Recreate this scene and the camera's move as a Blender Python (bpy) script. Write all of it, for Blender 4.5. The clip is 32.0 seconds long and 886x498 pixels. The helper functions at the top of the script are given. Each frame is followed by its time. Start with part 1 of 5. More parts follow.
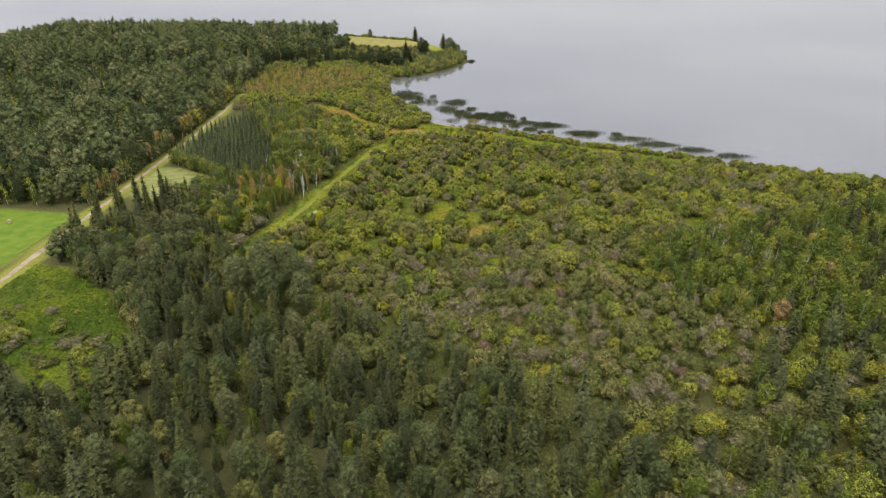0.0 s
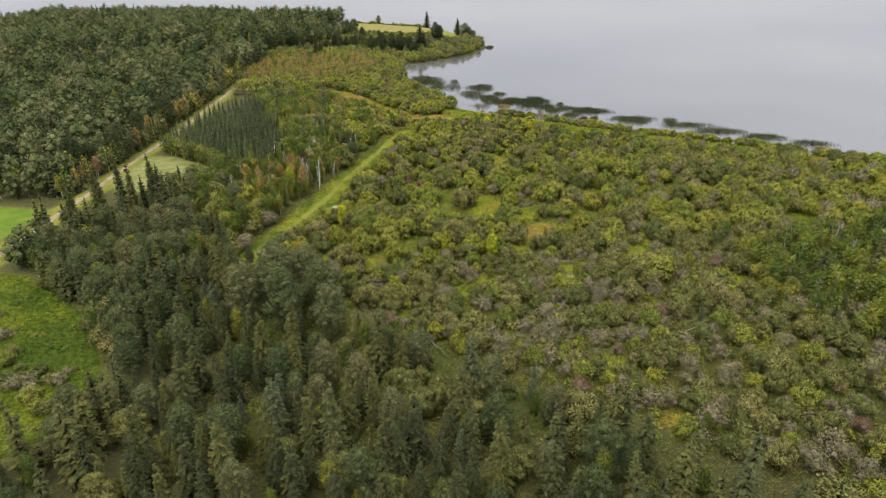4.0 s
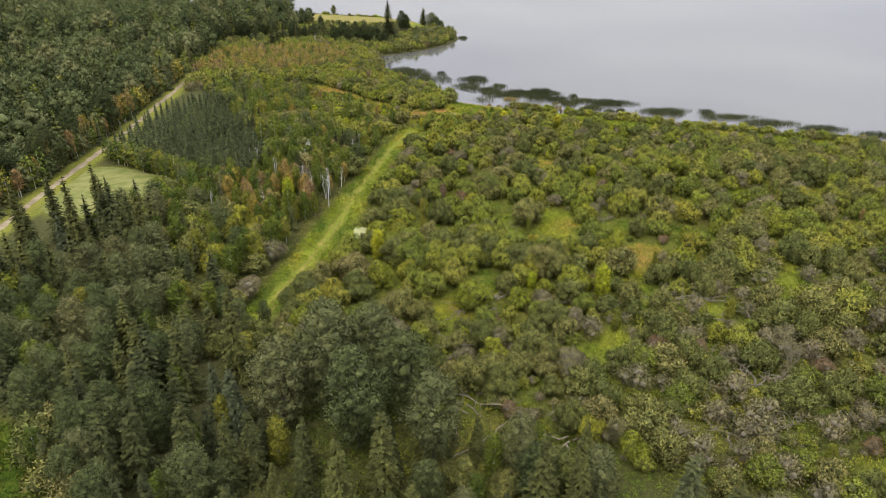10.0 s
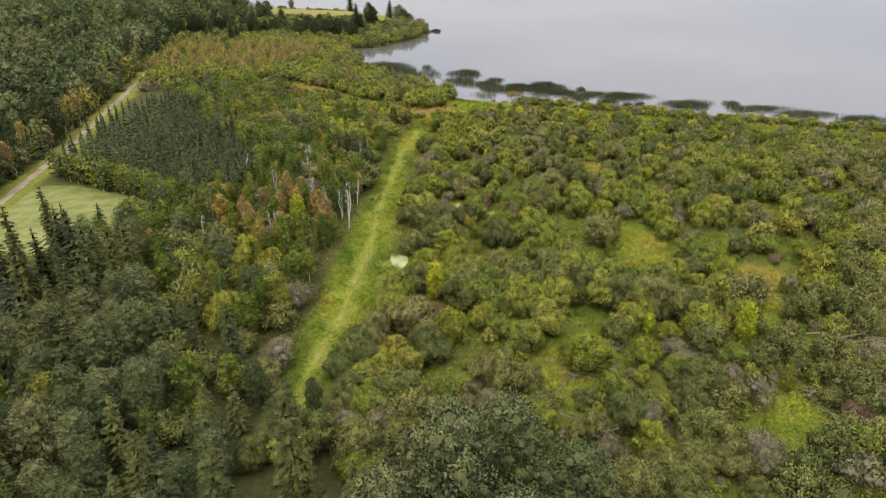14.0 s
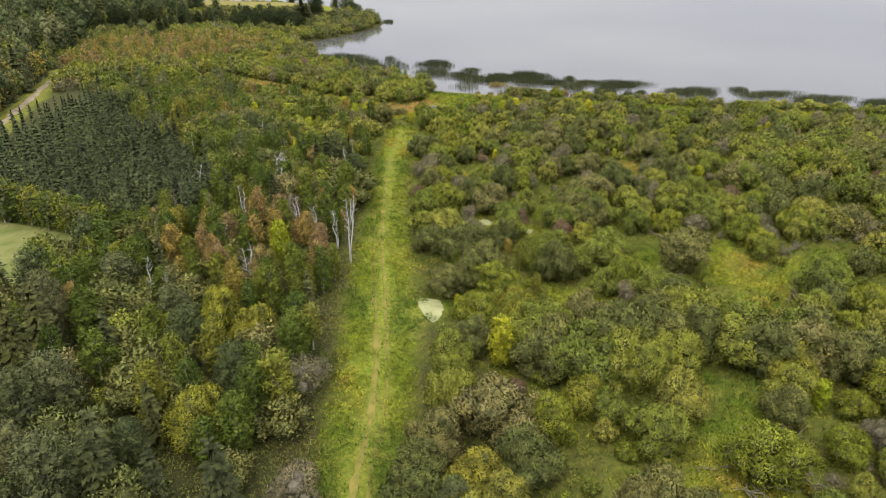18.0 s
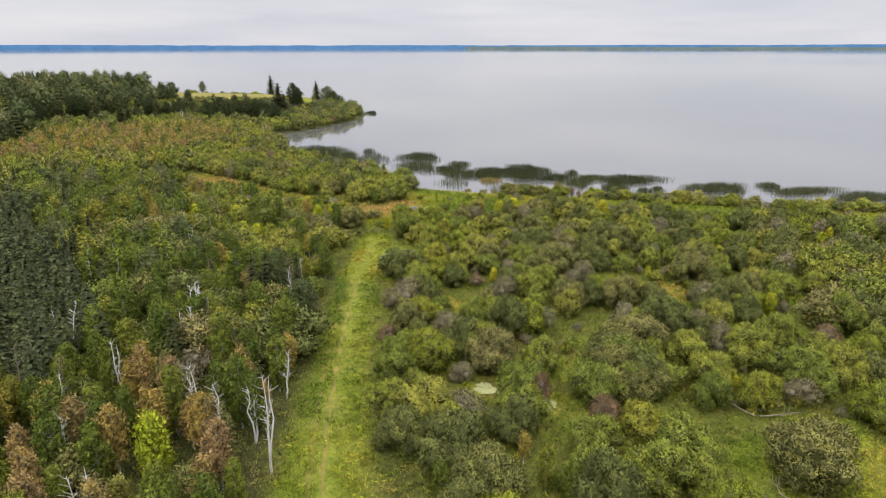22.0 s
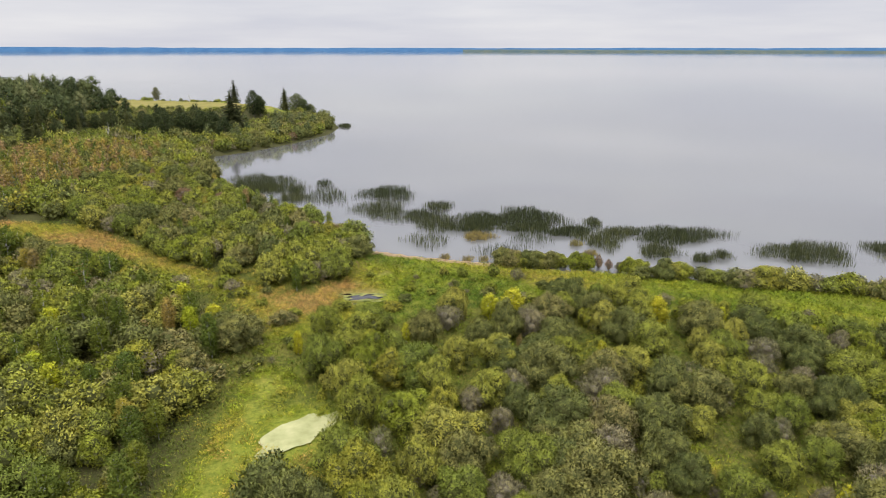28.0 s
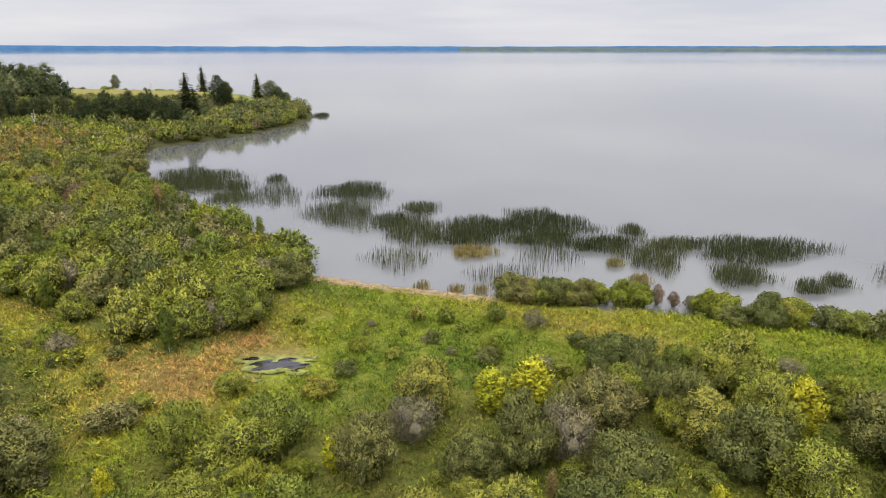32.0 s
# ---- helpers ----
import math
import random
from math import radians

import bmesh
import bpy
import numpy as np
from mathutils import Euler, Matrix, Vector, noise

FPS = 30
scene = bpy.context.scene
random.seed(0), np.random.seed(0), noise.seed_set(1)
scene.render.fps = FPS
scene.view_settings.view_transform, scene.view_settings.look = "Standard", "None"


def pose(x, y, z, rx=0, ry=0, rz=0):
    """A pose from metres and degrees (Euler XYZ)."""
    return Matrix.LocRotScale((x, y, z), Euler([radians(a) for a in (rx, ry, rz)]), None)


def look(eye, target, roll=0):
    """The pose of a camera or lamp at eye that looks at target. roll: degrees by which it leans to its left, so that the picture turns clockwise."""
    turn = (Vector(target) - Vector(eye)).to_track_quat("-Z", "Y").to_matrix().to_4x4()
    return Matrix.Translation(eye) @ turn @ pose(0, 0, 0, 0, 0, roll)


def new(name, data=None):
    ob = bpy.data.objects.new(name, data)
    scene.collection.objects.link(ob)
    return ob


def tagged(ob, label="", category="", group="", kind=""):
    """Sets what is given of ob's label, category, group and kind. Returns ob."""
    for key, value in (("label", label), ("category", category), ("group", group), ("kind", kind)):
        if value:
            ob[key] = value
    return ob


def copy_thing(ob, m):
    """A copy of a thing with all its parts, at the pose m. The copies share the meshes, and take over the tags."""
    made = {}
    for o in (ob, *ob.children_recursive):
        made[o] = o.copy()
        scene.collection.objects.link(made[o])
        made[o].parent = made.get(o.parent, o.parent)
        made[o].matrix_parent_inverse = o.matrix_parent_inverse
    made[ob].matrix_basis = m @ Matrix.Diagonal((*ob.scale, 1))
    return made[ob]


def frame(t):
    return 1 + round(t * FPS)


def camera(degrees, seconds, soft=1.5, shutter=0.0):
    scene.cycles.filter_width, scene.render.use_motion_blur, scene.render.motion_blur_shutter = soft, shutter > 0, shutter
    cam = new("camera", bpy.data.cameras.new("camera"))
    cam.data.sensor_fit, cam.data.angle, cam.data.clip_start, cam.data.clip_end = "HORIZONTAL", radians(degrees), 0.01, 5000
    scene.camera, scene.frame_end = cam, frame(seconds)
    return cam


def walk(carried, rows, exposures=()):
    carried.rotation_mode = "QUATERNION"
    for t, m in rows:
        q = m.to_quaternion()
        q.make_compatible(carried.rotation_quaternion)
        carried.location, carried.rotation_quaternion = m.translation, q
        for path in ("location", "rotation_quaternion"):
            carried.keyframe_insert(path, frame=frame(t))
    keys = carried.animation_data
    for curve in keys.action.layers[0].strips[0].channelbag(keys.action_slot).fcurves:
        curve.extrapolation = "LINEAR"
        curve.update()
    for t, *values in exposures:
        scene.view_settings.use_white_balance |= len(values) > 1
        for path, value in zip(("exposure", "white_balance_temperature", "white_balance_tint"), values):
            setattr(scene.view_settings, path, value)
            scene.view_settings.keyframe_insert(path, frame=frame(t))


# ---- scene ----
# ================= camera =================
cam = camera(69.4, 32.0, soft=0.9)
# seconds, eye x y z in metres, yaw, pitch, roll in degrees
PATH = [
    (0, -10.00, -40.00, 91.34, 5.50, -25.13, -0.51),
    (0.5, -12.28, -35.39, 89.26, 5.52, -25.13, -0.54),
    (1, -14.56, -30.79, 87.19, 5.52, -25.13, -0.59),
    (1.5, -16.85, -26.20, 85.13, 5.48, -25.10, -0.62),
    (2, -19.14, -21.62, 83.07, 5.39, -25.11, -0.52),
    (2.5, -21.45, -17.05, 81.01, 5.34, -25.09, -0.51),
    (3, -23.79, -12.50, 78.96, 5.32, -25.13, -0.47),
    (3.5, -26.21, -8.02, 76.94, 5.31, -25.15, -0.54),
    (5.5, -37.11, 7.29, 69.65, 5.08, -25.27, 0.07),
    (6, -40.02, 11.11, 68.63, 4.77, -25.26, 0.10),
    (6.5, -42.91, 14.94, 67.72, 4.16, -25.20, 0.17),
    (7, -45.72, 18.72, 66.86, 3.61, -25.16, 0.17),
    (7.5, -48.48, 22.46, 66.01, 3.13, -25.19, 0.18),
    (8, -51.16, 26.18, 65.15, 2.41, -25.16, 0.16),
    (8.5, -53.80, 29.94, 64.27, 1.25, -25.16, 0.14),
    (9, -56.45, 33.76, 63.39, 0.38, -25.19, 0.13),
    (9.5, -59.12, 37.59, 62.48, -0.21, -25.16, 0.13),
    (10, -61.76, 41.47, 61.58, -0.79, -25.15, 0.11),
    (10.5, -64.38, 45.32, 60.67, -1.34, -25.14, 0.14),
    (11, -66.99, 49.19, 59.75, -1.93, -25.17, 0.11),
    (11.5, -69.59, 53.09, 58.82, -2.52, -25.18, 0.07),
    (12, -72.14, 57.01, 57.90, -3.14, -25.19, 0.00),
    (12.5, -74.65, 60.95, 56.98, -3.74, -25.19, -0.03),
    (13, -77.11, 64.94, 56.03, -4.33, -25.22, -0.03),
    (13.5, -79.52, 68.97, 55.07, -4.99, -25.21, 0.04),
    (14, -81.89, 73.04, 54.09, -5.65, -25.25, 0.04),
    (14.5, -84.21, 77.13, 53.12, -6.36, -25.26, 0.04),
    (16.5, -92.05, 93.32, 48.96, -9.58, -25.42, -0.04),
    (17, -92.64, 97.69, 47.83, -10.34, -25.42, -0.14),
    (17.5, -92.91, 102.11, 46.72, -10.96, -25.42, -0.13),
    (18, -92.83, 106.55, 45.66, -11.41, -25.42, -0.11),
    (18.5, -92.43, 111.01, 44.70, -11.76, -25.40, -0.11),
    (19, -91.77, 115.48, 43.83, -11.97, -23.15, -0.11),
    (19.5, -90.91, 119.94, 42.99, -12.12, -20.36, -0.11),
    (20, -89.88, 124.37, 42.18, -12.28, -17.88, -0.12),
    (20.5, -88.70, 128.78, 41.41, -12.41, -17.62, -0.07),
    (21, -87.39, 133.24, 40.83, -12.48, -17.66, -0.11),
    (21.5, -85.97, 137.78, 40.47, -12.51, -17.70, -0.05),
    (22, -84.45, 142.38, 40.32, -12.54, -17.63, -0.02),
    (22.5, -82.85, 146.98, 40.28, -12.57, -17.61, 0.01),
    (23, -81.17, 151.59, 40.27, -12.61, -17.58, -0.01),
    (23.5, -79.46, 156.18, 40.24, -12.65, -17.57, 0.02),
    (24, -77.67, 160.82, 40.19, -12.67, -17.54, -0.01),
    (24.5, -75.82, 165.53, 40.14, -12.69, -17.48, -0.01),
    (25, -73.93, 170.30, 40.06, -12.75, -17.45, 0.00),
    (25.5, -72.08, 175.15, 40.02, -12.79, -17.47, 0.00),
    (27.5, -66.11, 195.80, 40.23, -12.82, -17.52, 0.12),
    (28, -65.03, 200.93, 39.65, -12.78, -17.40, 0.07),
    (28.5, -63.96, 205.99, 38.86, -12.79, -17.32, 0.12),
    (29, -62.80, 211.01, 37.87, -12.85, -17.40, 0.11),
    (29.5, -61.48, 216.01, 36.78, -12.88, -17.45, 0.04),
    (30, -59.99, 221.02, 35.67, -12.91, -17.42, 0.01),
    (30.5, -58.35, 226.05, 34.50, -12.95, -17.32, 0.10),
    (31, -56.62, 231.05, 33.18, -12.96, -17.24, 0.07),
    (31.5, -54.83, 236.00, 31.66, -12.99, -17.29, 0.10),
    (32, -53.05, 240.90, 30.00, -13.00, -17.40, 0.02)

]


def heading(x, y, z, yaw, pitch, roll):
    a, b = radians(yaw), radians(pitch)
    way = Vector((-math.sin(a) * math.cos(b), math.cos(a) * math.cos(b), math.sin(b)))
    eye = Vector((x, y, z))
    return look(eye, eye + way * 50, roll)


walk(cam, [(t, heading(*r)) for t, *r in PATH])

# ================= sky and sun: a bright overcast day =================
ZENITH = 2.3
SUN_UP, SUN_TURN = 58.0, 205.0   # degrees above the horizon, and clockwise from north
world = bpy.data.worlds.new("overcast_sky")
scene.world = world
world.use_nodes = True
wn, wl = world.node_tree.nodes, world.node_tree.links
wn.clear()
w_out = wn.new("ShaderNodeOutputWorld")
w_bg = wn.new("ShaderNodeBackground")
w_sky = wn.new("ShaderNodeTexSky")
w_sky.sky_type = "NISHITA"
w_sky.sun_disc = False
w_sky.sun_elevation, w_sky.sun_rotation = radians(SUN_UP), radians(SUN_TURN)
w_tex = wn.new("ShaderNodeTexCoord")
w_map = wn.new("ShaderNodeMapping")
w_map.inputs["Scale"].default_value = (1.6, 1.6, 13.0)
w_noise = wn.new("ShaderNodeTexNoise")
w_noise.inputs["Scale"].default_value = 1.5
w_noise.inputs["Detail"].default_value = 5.0
w_noise.inputs["Roughness"].default_value = 0.5
w_ramp = wn.new("ShaderNodeValToRGB")
w_ramp.color_ramp.elements[0].position, w_ramp.color_ramp.elements[0].color = 0.36, (6.55, 6.62, 7.4, 1)
w_ramp.color_ramp.elements[1].position, w_ramp.color_ramp.elements[1].color = 0.64, (8.15, 8.08, 8.4, 1)
w_mix = wn.new("ShaderNodeMixRGB")
w_mix.inputs[0].default_value = 0.93
wl.new(w_tex.outputs["Generated"], w_map.inputs["Vector"])
wl.new(w_map.outputs[0], w_noise.inputs["Vector"])
wl.new(w_noise.outputs[0], w_ramp.inputs[0])
wl.new(w_sky.outputs[0], w_mix.inputs[1])
wl.new(w_ramp.outputs[0], w_mix.inputs[2])
# an overcast sky: the zenith about three times as bright as the horizon
w_part = wn.new("ShaderNodeSeparateXYZ")
w_up = wn.new("ShaderNodeMath")
w_up.operation, w_up.use_clamp = "ADD", True
w_up.inputs[1].default_value = -0.06
w_pow = wn.new("ShaderNodeMath")
w_pow.operation = "POWER"
w_pow.inputs[1].default_value = 1.25
w_gain = wn.new("ShaderNodeMath")
w_gain.operation = "MULTIPLY_ADD"
w_gain.inputs[1].default_value, w_gain.inputs[2].default_value = ZENITH, 1.0
w_lift = wn.new("ShaderNodeMixRGB")
w_lift.blend_type = "MULTIPLY"
w_lift.inputs[0].default_value = 1.0
wl.new(w_tex.outputs["Generated"], w_part.inputs[0])
wl.new(w_part.outputs[2], w_up.inputs[0])
wl.new(w_up.outputs[0], w_pow.inputs[0])
wl.new(w_pow.outputs[0], w_gain.inputs[0])
wl.new(w_mix.outputs[0], w_lift.inputs[1])
wl.new(w_gain.outputs[0], w_lift.inputs[2])
wl.new(w_lift.outputs[0], w_bg.inputs[0])
w_bg.inputs[1].default_value = 0.1
wl.new(w_bg.outputs[0], w_out.inputs[0])

sun_data = bpy.data.lights.new("sun", "SUN")
sun_data.energy, sun_data.angle, sun_data.color = 1.2, radians(24), (1.0, 0.92, 0.78)
sun = new("sun", sun_data)
_a, _b = radians(SUN_TURN), radians(SUN_UP)
sun.matrix_world = look((math.sin(_a) * math.cos(_b) * 400, math.cos(_a) * math.cos(_b) * 400, math.sin(_b) * 400), (0, 0, 0))


# ================= materials =================
def material(name):
    m = bpy.data.materials.new(name)
    m.use_nodes = True
    n, l = m.node_tree.nodes, m.node_tree.links
    return m, n, l, n["Principled BSDF"]


def noise_node(n, l, scale, detail=4.0, coord="Object", rough=0.55):
    c = n.new("ShaderNodeTexCoord")
    t = n.new("ShaderNodeTexNoise")
    t.inputs["Scale"].default_value, t.inputs["Detail"].default_value, t.inputs["Roughness"].default_value = scale, detail, rough
    l.new(c.outputs[coord], t.inputs["Vector"])
    return t.outputs[0]


def ramp_node(n, l, value, stops):
    r = n.new("ShaderNodeValToRGB")
    e = r.color_ramp.elements
    while len(e) < len(stops):
        e.new(0.5)
    for k, (p, c) in enumerate(stops):
        e[k].position, e[k].color = p, (*c, 1)
    l.new(value, r.inputs[0])
    return r.outputs[0]


def math_node(n, l, op, a, b=None, clamp=False):
    m = n.new("ShaderNodeMath")
    m.operation, m.use_clamp = op, clamp
    for k, v in enumerate((a, b)):
        if v is None:
            continue
        if isinstance(v, (int, float)):
            m.inputs[k].default_value = v
        else:
            l.new(v, m.inputs[k])
    return m.outputs[0]


def mix_node(n, l, f, a, b, kind="MIX"):
    m = n.new("ShaderNodeMixRGB")
    m.blend_type = kind
    for k, v in enumerate((f, a, b)):
        if isinstance(v, (int, float)):
            m.inputs[k].default_value = v
        elif isinstance(v, tuple):
            m.inputs[k].default_value = (*v, 1)
        else:
            l.new(v, m.inputs[k])
    return m.outputs[0]


def attribute_node(n, name):
    a = n.new("ShaderNodeAttribute")
    a.attribute_name = name
    return a.outputs["Fac"]


def leaf_material(name, stops, through_light=0.16, spread=0.12, grain=1.15, mixed=True):
    """Leaves: one hue for each plant, lighter and darker sprays, a leafy relief."""
    m, n, l, p = material(name)
    info = n.new("ShaderNodeObjectInfo")
    plant = attribute_node(n, "tint")
    if mixed:
        plant = math_node(n, l, "FRACT", math_node(n, l, "ADD", info.outputs["Random"], plant))
    col = ramp_node(n, l, plant, stops)
    geo = n.new("ShaderNodeNewGeometry")
    leaf = math_node(n, l, "MULTIPLY_ADD", geo.outputs["Random Per Island"], spread * 2)
    leaf.node.inputs[2].default_value = 1 - spread
    col = mix_node(n, l, 1.0, col, leaf, "MULTIPLY")
    fine = noise_node(n, l, grain, 3, "Object", 0.6)
    spray = ramp_node(n, l, fine, [(0.38, (0.56, 0.58, 0.62)), (0.5, (0.96, 0.96, 0.98)), (0.63, (1.46, 1.42, 1.24))])
    col = mix_node(n, l, 1.0, col, spray, "MULTIPLY")
    l.new(col, p.inputs["Base Color"])
    p.inputs["Roughness"].default_value = 0.65
    p.inputs["Specular IOR Level"].default_value = 0.06
    k = n.new("ShaderNodeBump")
    k.inputs["Strength"].default_value, k.inputs["Distance"].default_value = 0.25, 0.12
    l.new(fine, k.inputs["Height"])
    l.new(k.outputs[0], p.inputs["Normal"])
    t = n.new("ShaderNodeBsdfTranslucent")
    l.new(col, t.inputs[0])
    s = n.new("ShaderNodeMixShader")
    s.inputs[0].default_value = through_light
    l.new(p.outputs[0], s.inputs[1])
    l.new(t.outputs[0], s.inputs[2])
    l.new(s.outputs[0], n["Material Output"].inputs[0])
    return m


def plain_material(name, a, b, scale, rough=0.85, bump=0.0):
    m, n, l, p = material(name)
    v = noise_node(n, l, scale, 6)
    l.new(ramp_node(n, l, v, [(0.32, a), (0.68, b)]), p.inputs["Base Color"])
    p.inputs["Roughness"].default_value = rough
    p.inputs["Specular IOR Level"].default_value = 0.05
    if bump:
        k = n.new("ShaderNodeBump")
        k.inputs["Strength"].default_value, k.inputs["Distance"].default_value = 0.7, bump
        l.new(v, k.inputs["Height"])
        l.new(k.outputs[0], p.inputs["Normal"])
    return m


M_SPRUCE = leaf_material("spruce_needles", [(0, (0.070, 0.080, 0.034)), (0.5, (0.098, 0.108, 0.038)), (0.85, (0.135, 0.140, 0.042)), (1, (0.105, 0.124, 0.066))], 0.12)
M_PLANTED = leaf_material("planted_spruce_needles", [(0, (0.092, 0.112, 0.052)), (1, (0.132, 0.152, 0.062))], 0.12)
M_POPLAR = leaf_material("poplar_leaves", [(0, (0.100, 0.128, 0.050)), (0.5, (0.142, 0.165, 0.064)), (0.85, (0.185, 0.200, 0.086)), (1, (0.205, 0.200, 0.086))])
M_ASPEN = leaf_material("aspen_leaves", [(0, (0.118, 0.165, 0.032)), (0.5, (0.172, 0.215, 0.036)), (0.85, (0.240, 0.268, 0.042)), (1, (0.320, 0.300, 0.050))])
M_DARK = leaf_material("dark_broad_leaves", [(0, (0.055, 0.074, 0.030)), (0.6, (0.078, 0.098, 0.038)), (1, (0.105, 0.120, 0.046))])
M_AUTUMN = leaf_material("autumn_aspen_leaves", [(0, (0.430, 0.370, 0.070)), (0.35, (0.420, 0.310, 0.085)), (0.7, (0.400, 0.275, 0.130)), (1, (0.300, 0.305, 0.060))])
M_WILLOW = leaf_material("willow_leaves", [(0, (0.218, 0.264, 0.050)), (0.35, (0.278, 0.312, 0.056)), (0.7, (0.342, 0.358, 0.062)), (1, (0.395, 0.375, 0.080))])
M_OLIVE = leaf_material("olive_willow_leaves", [(0, (0.165, 0.190, 0.058)), (0.5, (0.220, 0.232, 0.070)), (0.85, (0.275, 0.265, 0.086)), (1, (0.320, 0.280, 0.112))])
M_LIME = leaf_material("yellow_green_willow_leaves", [(0, (0.265, 0.305, 0.040)), (0.6, (0.325, 0.345, 0.046)), (1, (0.390, 0.352, 0.058))])
M_GREY = leaf_material("grey_willow_leaves", [(0, (0.240, 0.230, 0.112)), (0.4, (0.290, 0.260, 0.142)), (0.8, (0.320, 0.278, 0.155)), (1, (0.245, 0.252, 0.092))])
M_YELLOW = leaf_material("yellow_leaves", [(0, (0.420, 0.480, 0.040)), (1, (0.540, 0.500, 0.045))])
M_RED = leaf_material("russet_leaves", [(0, (0.27, 0.165, 0.10)), (1, (0.31, 0.21, 0.115))])
M_REED = leaf_material("bulrush_stems", [(0, (0.061, 0.074, 0.034)), (1, (0.095, 0.105, 0.044))], 0.15)
M_HERB = leaf_material("meadow_leaves", [(0, (0.110, 0.175, 0.024)), (0.35, (0.270, 0.325, 0.030)), (0.62, (0.385, 0.350, 0.046)), (0.82, (0.460, 0.330, 0.078)), (1, (0.480, 0.285, 0.105))], 0.25, 0.22, 1.2, False)
M_UNDER = leaf_material("undergrowth_leaves", [(0, (0.120, 0.155, 0.028)), (0.6, (0.170, 0.190, 0.036)), (1, (0.225, 0.200, 0.058))])
M_SEDGE = leaf_material("yellowing_sedge", [(0, (0.22, 0.20, 0.07)), (1, (0.30, 0.24, 0.09))], 0.2)
M_BARK = plain_material("grey_bark", (0.10, 0.085, 0.07), (0.19, 0.17, 0.145), 6)
# dark base colour holds the shade inside willow crowns; their stems share it
M_TWIG_SHADE = plain_material("twigs_and_shaded_core", (0.068, 0.076, 0.024), (0.130, 0.136, 0.048), 3.5, 0.9, 0.06)
M_BIRCH = plain_material("white_birch_bark", (0.50, 0.48, 0.44), (0.68, 0.66, 0.62), 3)
M_TWIG = plain_material("grey_dead_twigs", (0.17, 0.148, 0.105), (0.33, 0.295, 0.225), 3)
M_ROAD = plain_material("gravel", (0.25, 0.20, 0.13), (0.40, 0.33, 0.22), 0.5, 0.9, 0.03)
M_TRAIL = plain_material("trodden_dry_grass", (0.17, 0.17, 0.035), (0.30, 0.25, 0.065), 0.7, 0.9, 0.08)
M_SCUM = plain_material("duckweed", (0.33, 0.34, 0.15), (0.50, 0.49, 0.25), 0.55, 0.5, 0.01)
M_WEED = plain_material("pond_weed", (0.10, 0.12, 0.03), (0.34, 0.34, 0.10), 1.6, 0.5, 0.01)
M_SAND = plain_material("shore_litter", (0.22, 0.15, 0.08), (0.40, 0.30, 0.18), 1.3, 0.9, 0.05)
M_HAY = plain_material("hay", (0.36, 0.29, 0.15), (0.5, 0.42, 0.22), 5, 0.9, 0.03)
M_FIELD = plain_material("mown_hay_meadow", (0.15, 0.175, 0.045), (0.26, 0.255, 0.095), 0.35, 0.9, 0.05)
M_CROP = plain_material("green_field", (0.095, 0.165, 0.018), (0.16, 0.21, 0.03), 0.25, 0.9, 0.05)
M_DRYFIELD = plain_material("dry_grass_field", (0.20, 0.19, 0.05), (0.30, 0.25, 0.085), 0.12, 0.9, 0.05)
M_STONE = plain_material("boulder", (0.17, 0.16, 0.16), (0.30, 0.29, 0.28), 2.0)

# the ground takes its mix of plants, bare soil and shaded floor from three values laid down with the sheet
M_GROUND, n, l, p = material("ground_cover")
big = noise_node(n, l, 0.11, 5)
fine = noise_node(n, l, 1.6, 8, "Object", 0.72)
lush = ramp_node(n, l, fine, [(0.32, (0.095, 0.140, 0.018)), (0.50, (0.205, 0.245, 0.030)), (0.66, (0.315, 0.315, 0.046))])
dry = ramp_node(n, l, fine, [(0.34, (0.165, 0.135, 0.044)), (0.66, (0.350, 0.260, 0.095))])
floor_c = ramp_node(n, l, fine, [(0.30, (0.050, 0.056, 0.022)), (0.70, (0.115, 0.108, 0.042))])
c = mix_node(n, l, math_node(n, l, "MULTIPLY_ADD", big, 0.9, True), lush, dry)
n[[k for k in n.keys() if n[k].type == "MATH"][-1]].inputs[2].default_value = -0.30
c = mix_node(n, l, attribute_node(n, "dry"), c, dry)
c = mix_node(n, l, attribute_node(n, "shaded_floor"), c, floor_c)
l.new(c, p.inputs["Base Color"])
p.inputs["Roughness"].default_value, p.inputs["Specular IOR Level"].default_value = 0.9, 0.04
k = n.new("ShaderNodeBump")
k.inputs["Strength"].default_value, k.inputs["Distance"].default_value = 0.8, 0.35
l.new(fine, k.inputs["Height"])
l.new(k.outputs[0], p.inputs["Normal"])

M_WATER, n, l, p = material("lake_water")
wide = noise_node(n, l, 0.012, 3)
l.new(ramp_node(n, l, wide, [(0.35, (0.128, 0.129, 0.125)), (0.65, (0.148, 0.149, 0.147))]), p.inputs["Base Color"])
p.inputs["Roughness"].default_value, p.inputs["IOR"].default_value = 0.06, 1.85
k = n.new("ShaderNodeBump")
k.inputs["Strength"].default_value, k.inputs["Distance"].default_value = 0.15, 0.03
l.new(noise_node(n, l, 1.4, 4), k.inputs["Height"])
l.new(k.outputs[0], p.inputs["Normal"])

M_POOL, n, l, p = material("dark_pool_water")
p.inputs["Base Color"].default_value = (0.035, 0.033, 0.035, 1)
p.inputs["Roughness"].default_value = 0.08

